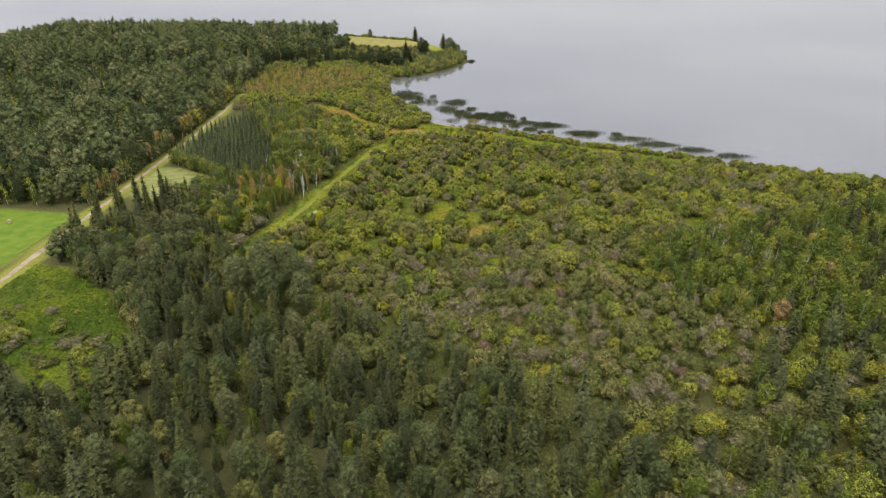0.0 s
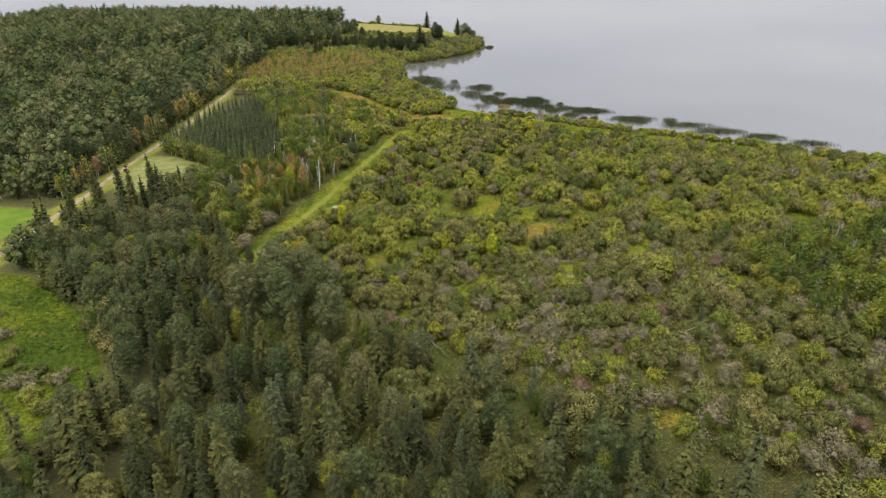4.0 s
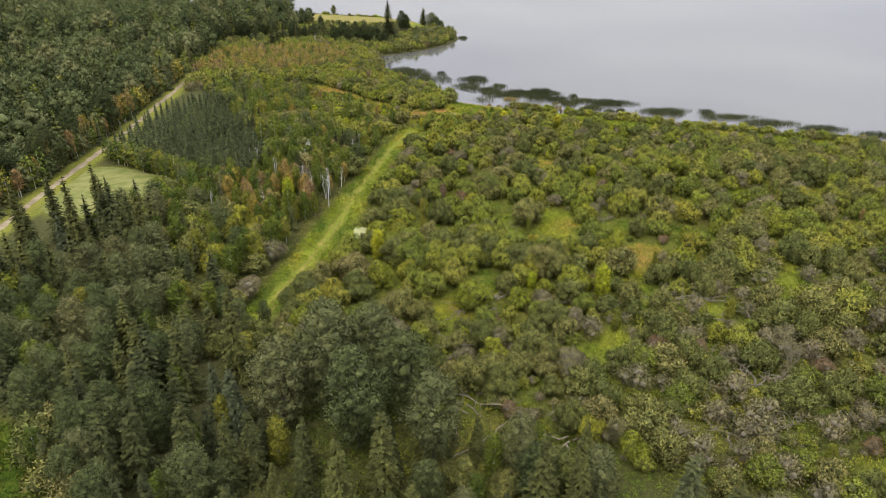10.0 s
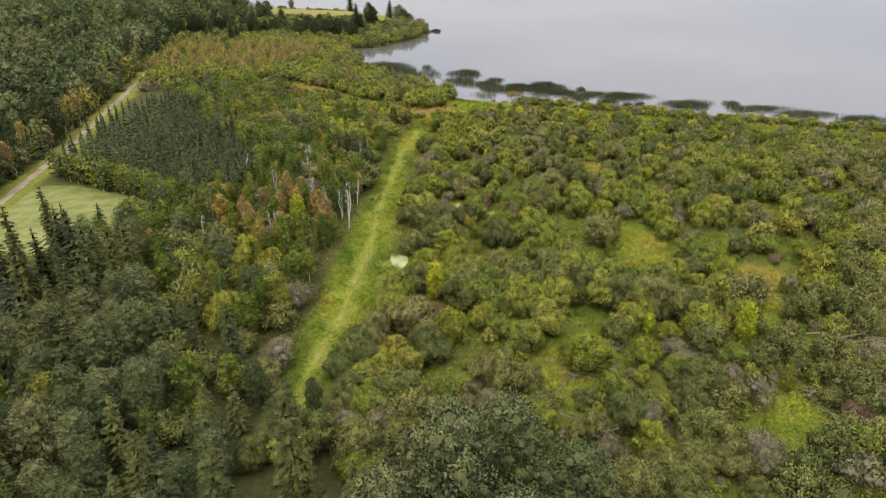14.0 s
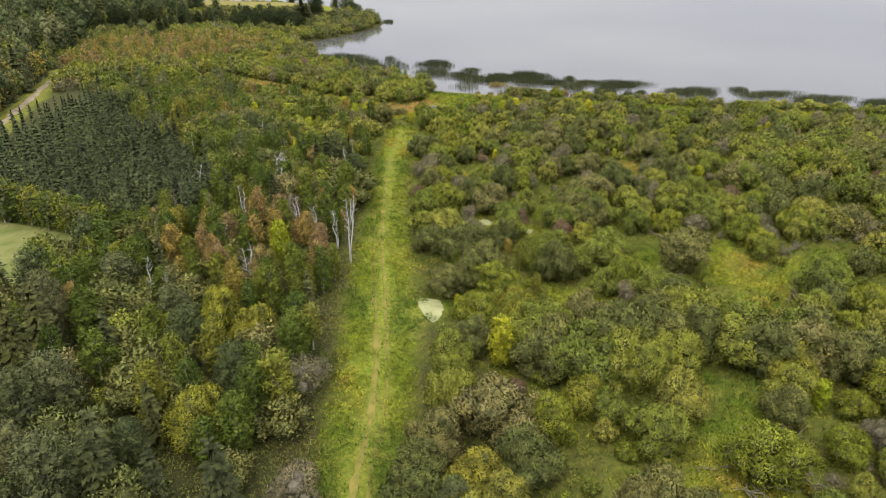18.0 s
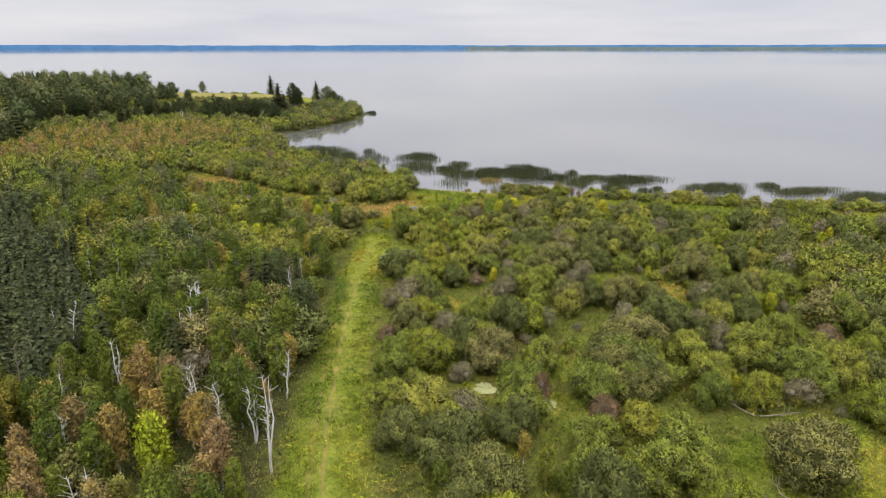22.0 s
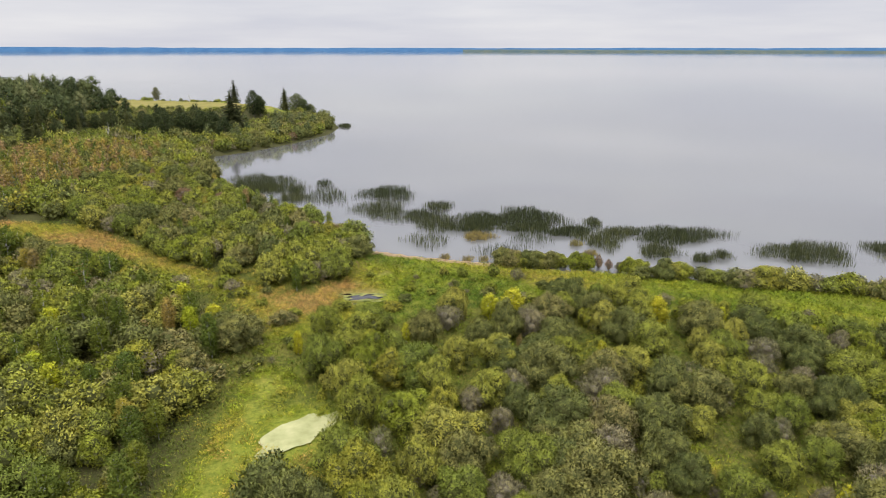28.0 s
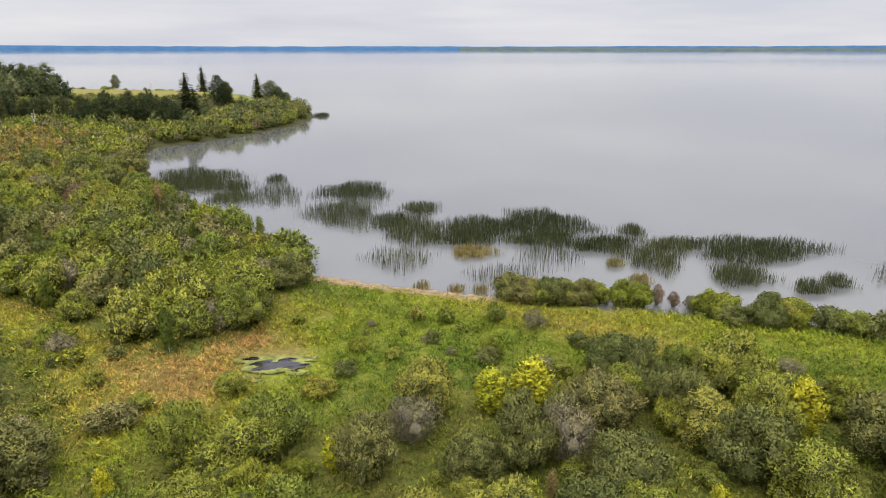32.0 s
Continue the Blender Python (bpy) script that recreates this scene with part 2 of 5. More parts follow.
# ================= the lie of the land =================
SHORE = [(700, 90), (330, 165), (150, 229), (96, 252), (73, 265), (54, 273), (30, 282), (9, 293), (-4, 300), (-18, 306), (-30, 312),
         (-44, 320), (-52, 326), (-58, 343), (-64, 356), (-73, 370), (-86, 397), (-92, 425), (-97, 448), (-97, 458), (-83, 469),
         (-67, 488), (-50, 517), (-43, 545), (-46, 580), (-60, 615), (-100, 665), (-175, 705)]
BACK_SHORE = [(-290, 735), (-400, 745), (-560, 735), (-900, 800), (-2200, 1100), (-4700, 1500), (-4700, -4700), (4700, -4700), (4700, -700)]
LAND = np.array(SHORE + BACK_SHORE, float)
ROAD = np.array([(-154, 20), (-158, 80), (-161, 119), (-163, 150), (-166, 180), (-170, 220), (-173, 262), (-179, 307), (-187, 372), (-190, 392)], float)
TRAIL = np.array([(-94.5, 139), (-93, 146), (-91.3, 155), (-89, 164), (-87.2, 174), (-86, 183), (-83.4, 204), (-79.8, 227), (-76, 251), (-72, 266), (-70, 274)], float)
RUT = np.array([(-93.6, 141), (-91.2, 153), (-88.7, 162), (-87.5, 170), (-86, 187), (-84.4, 204), (-82.4, 220), (-79, 240), (-76, 252)], float)
FIELD_CROP = np.array([(-167, 92), (-168, 130), (-171, 172), (-215, 177), (-300, 160), (-300, 80)], float)
FIELD_HAY = np.array([(-164, 196), (-165.5, 214), (-167, 231), (-158, 231), (-146, 225), (-132, 216), (-134, 205), (-139, 195), (-146, 190), (-155, 190)], float)
FIELD_POINT = np.array([(-182, 612), (-150, 594), (-113, 582), (-92, 590), (-70, 575), (-64, 592), (-84, 632), (-106, 664), (-130, 684), (-184, 690)], float)
CLEARING = np.array([(-157, 130), (-146, 128), (-118, 110), (-104, 90), (-103, 74), (-110, 66), (-122, 76), (-138, 82), (-158, 96)], float)
MEADOW = np.array([(-138, 358), (-112, 340), (-95, 323), (-84, 308), (-75, 297), (-71, 280), (-67, 284), (-60, 289), (-52, 286), (-46, 288), (-37, 289), (-26, 290), (-14, 284),
                   (-3, 275), (20, 265), (45, 255), (75, 246), (100, 238), (100, 252), (60, 272), (9, 294), (-18, 307), (-44, 321), (-52, 325), (-58, 316), (-60, 307), (-65, 303),
                   (-72, 307), (-79, 315), (-91, 328), (-101, 342), (-113, 356), (-134, 366)], float)
PLANTATION = np.array([(-167, 246), (-176, 300), (-181, 340), (-164, 338), (-148, 308), (-139, 284), (-121, 254), (-112, 227), (-116, 213), (-131, 220), (-150, 234)], float)
BLUFF = np.array([(-58, 590), (-80, 570), (-110, 548), (-170, 520), (-240, 480), (-420, 400), (-700, 300), (-900, 700), (-400, 715), (-180, 690), (-100, 650), (-62, 612)], float)
POOLS = [(-79.5, 181, 3.2), (-67.3, 261.4, 5.6), (-64.5, 208, 3.0), (-58.5, 203, 2.2), (-56.3, 298.8, 5.6)]
DRY = [(-16, 167, 7), (-20, 158, 5), (-11, 145, 4), (-14, 119, 5), (-5, 103, 4), (3.5, 87, 5), (-58, 145, 5), (-62, 148, 4), (-27, 231, 5), (-18, 214, 4), (-30, 184, 4), (-40, 205, 4), (-70, 140, 4), (-63, 257, 5), (-72, 252, 3)]
# openings in the willow carr: x, y, radius
GLADES = [(-15.5, 168, 5), (-20, 160, 3.5), (-11.5, 145, 3), (-14, 119.5, 2.8), (-5, 103, 2.2), (3.5, 87, 3), (-33, 189, 5.5), (-33, 181, 5), (-37, 171, 4.5), (-44, 173.5, 4), (-45, 181, 4.5), (-41.5, 189, 4), (-21, 179, 4.5), (-20, 164, 3.5), (-48, 196, 3.5), (-29, 177, 4),
          (-58, 146, 3.2), (-56, 141, 2.4), (-67, 145, 1.8), (-7, 222, 4), (-18, 214, 3.5), (-40, 234.5, 4), (-32, 236, 5), (-27, 232, 4.5), (-28, 224, 3), (-10, 233, 3), (1, 196, 4), (-57, 200, 3), (-72, 206, 2.5), (-69.5, 255.5, 4), (-66, 251, 3), (-14, 183, 4), (30, 140, 4), (22, 205, 4)]


def inside(poly, x, y):
    hit = np.zeros(np.shape(x), bool)
    for (x0, y0), (x1, y1) in zip(poly, np.roll(poly, -1, 0)):
        if y0 != y1:
            hit ^= ((y0 > y) != (y1 > y)) & (x < (x1 - x0) * (y - y0) / (y1 - y0) + x0)
    return hit


def away(line, x, y, closed=False):
    """Distance from a line of corners."""
    best = np.full(np.shape(x), 1e9)
    ends = np.roll(line, -1, 0) if closed else line[1:]
    for (x0, y0), (x1, y1) in zip(line, ends):
        s = np.clip(((x - x0) * (x1 - x0) + (y - y0) * (y1 - y0)) / ((x1 - x0) ** 2 + (y1 - y0) ** 2), 0, 1)
        best = np.minimum(best, np.hypot(x - x0 - s * (x1 - x0), y - y0 - s * (y1 - y0)))
    return best


def within(poly, x, y):
    d = away(poly, x, y, True)
    return np.where(inside(poly, x, y), d, -d)


def soft(v, a, b):
    s = np.clip((v - a) / (b - a), 0, 1)
    return s * s * (3 - 2 * s)


def waves(x, y):
    """A smooth unevenness between -1 and 1."""
    return (np.sin(x * 0.071 + 1.3 * np.sin(y * 0.043)) + np.sin(y * 0.083 + 1.7 * np.sin(x * 0.037 + 2)) + np.sin((x + y) * 0.19) * 0.5) / 2.5


def height(x, y):
    x, y = np.asarray(x, float), np.asarray(y, float)
    d = within(LAND, x, y)
    z = np.where(d > 0, 0.75 * soft(d, 0, 7), -1.6 * soft(-d, 0, 14))
    z = z + soft(d, 4, 30) * (0.18 * waves(x * 2.2, y * 2.2))
    z = z + 6.5 * soft(within(BLUFF, x, y), -14, 22) * soft(d, 2, 26)
    return z


def on_ground(x, y):
    return float(height(np.array([x]), np.array([y]))[0])


def mesh_of(name, verts, faces, mat=None, smooth=False, ways=None):
    me = bpy.data.meshes.new(name)
    verts, faces = np.asarray(verts, np.float32), np.asarray(faces, np.int32)
    k = faces.shape[1]
    me.vertices.add(len(verts))
    me.vertices.foreach_set("co", verts.ravel())
    me.loops.add(faces.size)
    me.loops.foreach_set("vertex_index", faces.ravel())
    me.polygons.add(len(faces))
    me.polygons.foreach_set("loop_start", np.arange(len(faces), dtype=np.int32) * k)
    if smooth:
        me.polygons.foreach_set("use_smooth", np.ones(len(faces), bool))
    me.update(calc_edges=True)
    if ways is not None:
        me.normals_split_custom_set_from_vertices(ways.astype(np.float32))
    if mat:
        me.materials.append(mat)
    return me


def axis(lo, hi, step, far=4700.0):
    mid = np.arange(lo, hi + step, step)
    out, d = [], step
    v = mid[-1]
    while v < far:
        d *= 1.5
        v = min(v + d, far)
        out.append(v)
    low, d, v = [], step, lo
    while v > -far:
        d *= 1.5
        v = max(v - d, -far)
        low.append(v)
    return np.concatenate([low[::-1], mid, out])


def sheet(xs, ys):
    gx, gy = np.meshgrid(xs, ys)
    i = np.arange(gx.size).reshape(gx.shape)
    f = np.stack([i[:-1, :-1], i[:-1, 1:], i[1:, 1:], i[1:, :-1]], -1).reshape(-1, 4)
    return gx.ravel(), gy.ravel(), f


def grassy(x, y):
    """How open the land is: 1 in meadows, on the trail and in fields, 0 under trees and shrubs."""
    g = soft(within(MEADOW, x, y), -2, 3)
    g = np.maximum(g, soft(np.interp(y, [140, 158, 180, 215, 262], [2.8, 4.6, 5.4, 4.2, 3.4]) - away(TRAIL, x, y), -1, 1.5))
    for cx, cy, cr in GLADES + POOLS:
        g = np.maximum(g, soft(cr - np.hypot(x - cx, y - cy), -1.5, 1.5))
    carr_land = soft(x, -74, -66) * soft(y - 0.35 * x, 128, 150) * soft(300 - y, 16, 30)
    g = np.maximum(g, carr_land * soft(waves(x * 2.9 + 11, y * 2.6), np.interp(y, [200, 235], [0.46, 0.62]), np.interp(y, [200, 235], [0.62, 0.80])))
    g = np.maximum(g, soft(4.4 - away(ROAD, x, y), -1, 1.5))
    g = np.maximum(g, soft(within(CLEARING, x, y), -3, 3))
    for f in (FIELD_CROP, FIELD_HAY, FIELD_POINT):
        g = np.maximum(g, soft(within(f, x, y), -3, 3))
    return g


gx, gy, gf = sheet(axis(-330, 170, 2.6), axis(-30, 740, 2.6))
gz = height(gx, gy)
me = mesh_of("ground", np.stack([gx, gy, gz], -1), gf, M_GROUND, True)
open_land = grassy(gx, gy)
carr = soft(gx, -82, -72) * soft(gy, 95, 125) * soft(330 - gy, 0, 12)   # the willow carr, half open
# woodland floor under trees and shrubs, its dark colour carrying their shade too
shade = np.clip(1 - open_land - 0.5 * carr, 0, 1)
dryness = np.clip(soft(5 - np.abs(within(MEADOW, gx, gy) - 1.5), 0, 5) * 0.35 + 0.7 * soft(waves(gx * 1.4, gy * 1.4 + 40), 0.45, 0.8) * carr, 0, 1)
dryness = np.maximum(dryness, 0.8 * soft(waves(gx * 2.3, gy * 2.3 + 5), 0.25, 0.75) * soft(within(MEADOW, gx, gy), -2, 2))
dryness = np.maximum(dryness, soft(5.0 - away(ROAD, gx, gy), 0, 4) * 0.3)
for key, val in (("dry", dryness), ("shaded_floor", shade)):
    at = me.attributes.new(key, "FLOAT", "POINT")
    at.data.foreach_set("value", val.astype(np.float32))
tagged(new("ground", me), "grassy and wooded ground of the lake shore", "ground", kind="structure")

# the lake, one sheet of water
lx, ly, lf = sheet(axis(-200, 300, 20), axis(200, 700, 20))
lz = 20.0 * soft(np.hypot(lx, ly), 2200, 4500)
lf = lf[(within(LAND, lx, ly)[lf] < 45).any(1)]
tagged(new("lake", mesh_of("lake", np.stack([lx, ly, lz], -1), lf, M_WATER, True)), "calm pale grey lake under an overcast sky", "lake", kind="structure")


# the far shore: low wooded hills, haze painted into their blue colour, and a nearer spit of land
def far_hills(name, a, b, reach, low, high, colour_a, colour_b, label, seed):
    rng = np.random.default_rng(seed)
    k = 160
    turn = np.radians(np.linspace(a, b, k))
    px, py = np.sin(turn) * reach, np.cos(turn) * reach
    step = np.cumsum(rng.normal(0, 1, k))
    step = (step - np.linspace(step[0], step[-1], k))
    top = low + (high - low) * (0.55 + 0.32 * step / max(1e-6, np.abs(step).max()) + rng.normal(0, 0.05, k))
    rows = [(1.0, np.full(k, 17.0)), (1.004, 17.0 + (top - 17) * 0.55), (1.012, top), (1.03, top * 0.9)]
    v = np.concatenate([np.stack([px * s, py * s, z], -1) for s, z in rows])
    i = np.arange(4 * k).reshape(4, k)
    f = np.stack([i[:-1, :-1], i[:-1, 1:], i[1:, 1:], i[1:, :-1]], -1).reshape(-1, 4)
    # the two colours carry the distance haze as a blue tint
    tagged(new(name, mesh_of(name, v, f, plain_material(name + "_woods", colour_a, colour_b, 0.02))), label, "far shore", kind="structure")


far_hills("backdrop_hills", -62, 66, 4560, 38, 52, (0.045, 0.12, 0.24), (0.07, 0.16, 0.29), "low wooded hills across the lake, haze painted in as blue", 3)
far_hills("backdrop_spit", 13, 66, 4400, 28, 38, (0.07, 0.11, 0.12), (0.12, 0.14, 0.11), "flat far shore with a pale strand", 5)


# ================= plants: meshes =================
def ico():
    g = (1 + 5 ** 0.5) / 2
    v = np.array([(-1, g, 0), (1, g, 0), (-1, -g, 0), (1, -g, 0), (0, -1, g), (0, 1, g), (0, -1, -g), (0, 1, -g), (g, 0, -1), (g, 0, 1), (-g, 0, -1), (-g, 0, 1)])
    f = np.array([(0, 11, 5), (0, 5, 1), (0, 1, 7), (0, 7, 10), (0, 10, 11), (1, 5, 9), (5, 11, 4), (11, 10, 2), (10, 7, 6), (7, 1, 8),
                  (3, 9, 4), (3, 4, 2), (3, 2, 6), (3, 6, 8), (3, 8, 9), (4, 9, 5), (2, 4, 11), (6, 2, 10), (8, 6, 7), (9, 8, 1)])
    return v / np.linalg.norm(v[0]), f


def finer(v, f):
    edge, out, v = {}, [], [tuple(q) for q in v]

    def mid(a, b):
        key = (min(a, b), max(a, b))
        if key not in edge:
            q = np.array(v[a]) + np.array(v[b])
            v.append(tuple(q / np.linalg.norm(q)))
            edge[key] = len(v) - 1
        return edge[key]
    for a, b, c in f:
        ab, bc, ca = mid(a, b), mid(b, c), mid(c, a)
        out += [(a, ab, ca), (b, bc, ab), (c, ca, bc), (ab, bc, ca)]
    return np.array(v), np.array(out)


ICO = [ico()]
ICO.append(finer(*ICO[0]))


class Soup:
    """Triangles gathered from many pieces, with the way that each corner faces."""

    def __init__(self):
        self.v, self.f, self.w, self.n = [], [], [], 0

    def add(self, v, f, way=None):
        v, f = np.asarray(v, float), np.asarray(f, int)
        if way is None:
            way = np.zeros_like(v)
        else:
            way = np.asarray(way, float)
            face = np.cross(v[f[:, 1]] - v[f[:, 0]], v[f[:, 2]] - v[f[:, 0]])
            back = (face * way[f[:, 0]]).sum(1) < 0
            f = np.where(back[:, None], f[:, [0, 2, 1]], f)
        self.v.append(v)
        self.f.append(f + self.n)
        self.w.append(way)
        self.n += len(v)

    def data(self):
        return np.concatenate(self.v), np.concatenate(self.f)

    def ways(self):
        w = np.concatenate(self.w)
        size = np.linalg.norm(w, axis=1)
        return w / size[:, None] if size.min() > 1e-6 else None


def cards(rng, at, way, long, wide, lift=0.25, stand_out=False):
    """Leaves and leaf sprays, a pointed blade each. They lie across the outward way, or point along it."""
    k = len(at)
    out = way + rng.normal(0, 0.5, (k, 3))
    out[:, 2] += lift
    out /= np.linalg.norm(out, axis=1)[:, None] + 1e-9
    side = np.cross(out, rng.normal(0, 1, (k, 3)))
    side /= np.linalg.norm(side, axis=1)[:, None] + 1e-9
    run = out if stand_out else np.cross(side, out)
    size = rng.uniform(0.65, 1.4, (k, 1))
    a = at - run * long * 0.4 * size + side * wide * 0.5 * size
    b = at - run * long * 0.25 * size - side * wide * 0.5 * size
    c = at + run * long * 0.6 * size
    v = np.stack([a, b, c], 1).reshape(-1, 3)
    return v, np.arange(3 * k).reshape(-1, 3)


OCTA = (np.array([(1, 0, 0), (-1, 0, 0), (0, 1, 0), (0, -1, 0), (0, 0, 1), (0, 0, -1)], float),
        np.array([(0, 2, 4), (2, 1, 4), (1, 3, 4), (3, 0, 4), (2, 0, 5), (1, 2, 5), (3, 1, 5), (0, 3, 5)]))


def lobes(rng, soup, spots, leaves, long, wide, fine=0, core=0.74, heart=(0, 0, 1.0), droop=0.0, inner=None, loose=False):
    """A crown of overlapping domes: a dense heart in each, tufts of leaves on the outside of them all."""
    per = (1, 2, 4)[fine]
    centre = np.array([c for c, _ in spots], float)
    size = np.array([(r[0], r[0], r[1]) for _, r in spots], float)
    iv, jf = ICO[0] if fine else OCTA
    mid = np.array(heart, float)

    def whole(q):
        w = (q - mid) * (1, 1, 0.8)
        return w / (np.linalg.norm(w, axis=-1)[..., None] + 0.5)

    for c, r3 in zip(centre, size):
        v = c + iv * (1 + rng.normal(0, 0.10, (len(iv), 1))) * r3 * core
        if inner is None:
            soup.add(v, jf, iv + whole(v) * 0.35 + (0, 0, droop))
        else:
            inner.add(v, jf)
    tips = max(6, leaves // per)
    area = size[:, 0] * size[:, 2]
    pick = rng.choice(len(spots), tips * 5, p=area / area.sum())
    w = rng.normal(0, 1, (len(pick), 3))
    w /= np.linalg.norm(w, axis=1)[:, None]
    w[:, 2] = np.where(w[:, 2] < -0.4, -w[:, 2], w[:, 2])
    at = centre[pick] + w * size[pick] * rng.triangular(*((0.55, 0.98, 1.42) if loose else (0.80, 1.0, 1.16)), (len(pick), 1))
    deep = np.full(len(pick), 9.0)
    for k in range(len(spots)):
        d = np.linalg.norm((at - centre[k]) / size[k], axis=1)
        deep = np.where(pick == k, deep, np.minimum(deep, d))
    ok = np.flatnonzero((deep > 0.80) & (at[:, 2] > 0.1))[:tips]
    at, w = np.repeat(at[ok], per, 0), np.repeat(w[ok], per, 0)
    face = w + whole(at) * 0.35 + (0, 0, droop)
    at = at + rng.normal(0, long * 0.7, at.shape)
    half = rng.random(len(at)) < 0.72
    for some, out in ((half, True), (~half, False)):
        way = face[some] + rng.normal(0, 0.18, (int(some.sum()), 3))
        soup.add(*cards(rng, at[some], w[some], long, wide, 0.3, out), np.repeat(way, 3, 0))


def tube(soup, pts, radii, sides=5):
    pts = np.asarray(pts, float)
    a = np.linspace(0, 2 * np.pi, sides, endpoint=False)
    rings = []
    for k, q in enumerate(pts):
        w = pts[min(k + 1, len(pts) - 1)] - pts[max(k - 1, 0)]
        w = w / (np.linalg.norm(w) + 1e-9)
        s = np.cross(w, (0.31, 0.95, 0.05))
        s /= np.linalg.norm(s) + 1e-9
        t = np.cross(w, s)
        rings.append(q + radii[k] * (np.cos(a)[:, None] * s + np.sin(a)[:, None] * t))
    v = np.concatenate(rings)
    f = []
    for k in range(len(pts) - 1):
        for j in range(sides):
            p0, p1 = k * sides + j, k * sides + (j + 1) % sides
            f += [(p0, p1, p1 + sides), (p0, p1 + sides, p0 + sides)]
    soup.add(v, f)


def bent(rng, a, b, k=4, sway=0.06):
    a, b = np.array(a, float), np.array(b, float)
    s = np.linspace(0, 1, k)[:, None]
    d = np.linalg.norm(b - a)
    return a + (b - a) * s + rng.normal(0, sway * d, (k, 3)) * np.sin(s * np.pi) * (1, 1, 0.3)


def shrub(seed, fine):
    """A willow: many stems from the ground, a broad crown of a few soft domes, 4.5 m high and 6 m wide."""
    rng = np.random.default_rng(seed)
    crown, stems = Soup(), Soup()
    top = rng.uniform(1.15, 1.5)
    spots = [(np.array([rng.normal(0, 0.35), rng.normal(0, 0.35), 4.4 - top]), (top, top * 1.05))]
    many = 5 + int(rng.integers(4))
    for k in range(many):
        a, d, r = k * 6.283 / many + rng.uniform(-0.4, 0.4), rng.uniform(1.0, 1.9), rng.uniform(0.85, 1.3)
        spots.append((np.array([math.cos(a) * d, math.sin(a) * d, rng.uniform(1.3, 3.5 - 0.5 * d)]), (r, r * rng.uniform(0.9, 1.2))))
    for k in range(3):
        a, r = k * 2.1 + rng.uniform(-0.5, 0.5), rng.uniform(0.7, 1.0)
        spots.append((np.array([math.cos(a) * 1.4, math.sin(a) * 1.4, 0.8]), (r, r)))
    if fine:
        for k in range(11 * fine):   # smaller bulges on the domes
            c, r = spots[int(rng.integers(many + 1))]
            w = rng.normal(0, 1, 3) + (0, 0, 0.6)
            q = rng.uniform(0.38, 0.8)
            spots.append((c + w / np.linalg.norm(w) * r[0] * 0.95, (q, q * 1.1)))
    leaves, long, wide = ((330, 0.62, 0.40), (2500, 0.30, 0.19), (10500, 0.18, 0.10))[fine]
    # hearts join the stems, whose dark colour stands for shade inside the crown
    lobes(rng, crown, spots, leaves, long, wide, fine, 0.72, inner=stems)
    for c, r in spots[: 1 + 3 * fine]:
        tube(stems, bent(rng, (c[0] * 0.15, c[1] * 0.15, -0.15), c + (0, 0, r[1] * 0.4)), (0.07, 0.055, 0.04, 0.02), 3)
    for k in range((0, 5, 16)[fine]):   # bare twig ends that stand out of the leaves
        c, r = spots[int(rng.integers(many + 1))]
        w = rng.normal(0, 0.6, 3) + (0, 0, 0.8)
        w /= np.linalg.norm(w)
        tube(stems, bent(rng, c + w * r[0] * 0.5, c + w * r[0] * rng.uniform(1.05, 1.3), 3), (0.03, 0.022, 0.008), 3)
    return crown, stems


def twiggy(seed, fine):
    """A half-bare willow: a fan of grey twigs with thin leaves."""
    rng = np.random.default_rng(seed)
    crown, stems = Soup(), Soup()
    spots = []
    for k in range(6):
        a, d = k * 2.4 + rng.uniform(-0.5, 0.5), 0.2 + 1.6 * (k / 6) ** 0.6
        r = rng.uniform(1.0, 1.45)
        spots.append((np.array([math.cos(a) * d, math.sin(a) * d, max(0.9, 2.9 - 0.5 * d * d + rng.uniform(-0.4, 0.3))]), (r, r * 0.9)))
    leaves, long, wide = ((220, 0.7, 0.40), (950, 0.34, 0.19), (4000, 0.18, 0.09))[fine]
    lobes(rng, crown, spots, leaves, long, wide, fine, 0.42, inner=stems)
    for k in range((8, 34, 130)[fine]):
        c, r = spots[k % len(spots)]
        w = rng.normal(0, 0.6, 3) + (0, 0, 0.8)
        w /= np.linalg.norm(w)
        tip = c + w * r[0] * rng.uniform(1.0, 1.35)
        tube(stems, bent(rng, (c[0] * 0.3, c[1] * 0.3, 0.2), tip, 3), (0.045, 0.03, 0.01), 3)
    return crown, stems


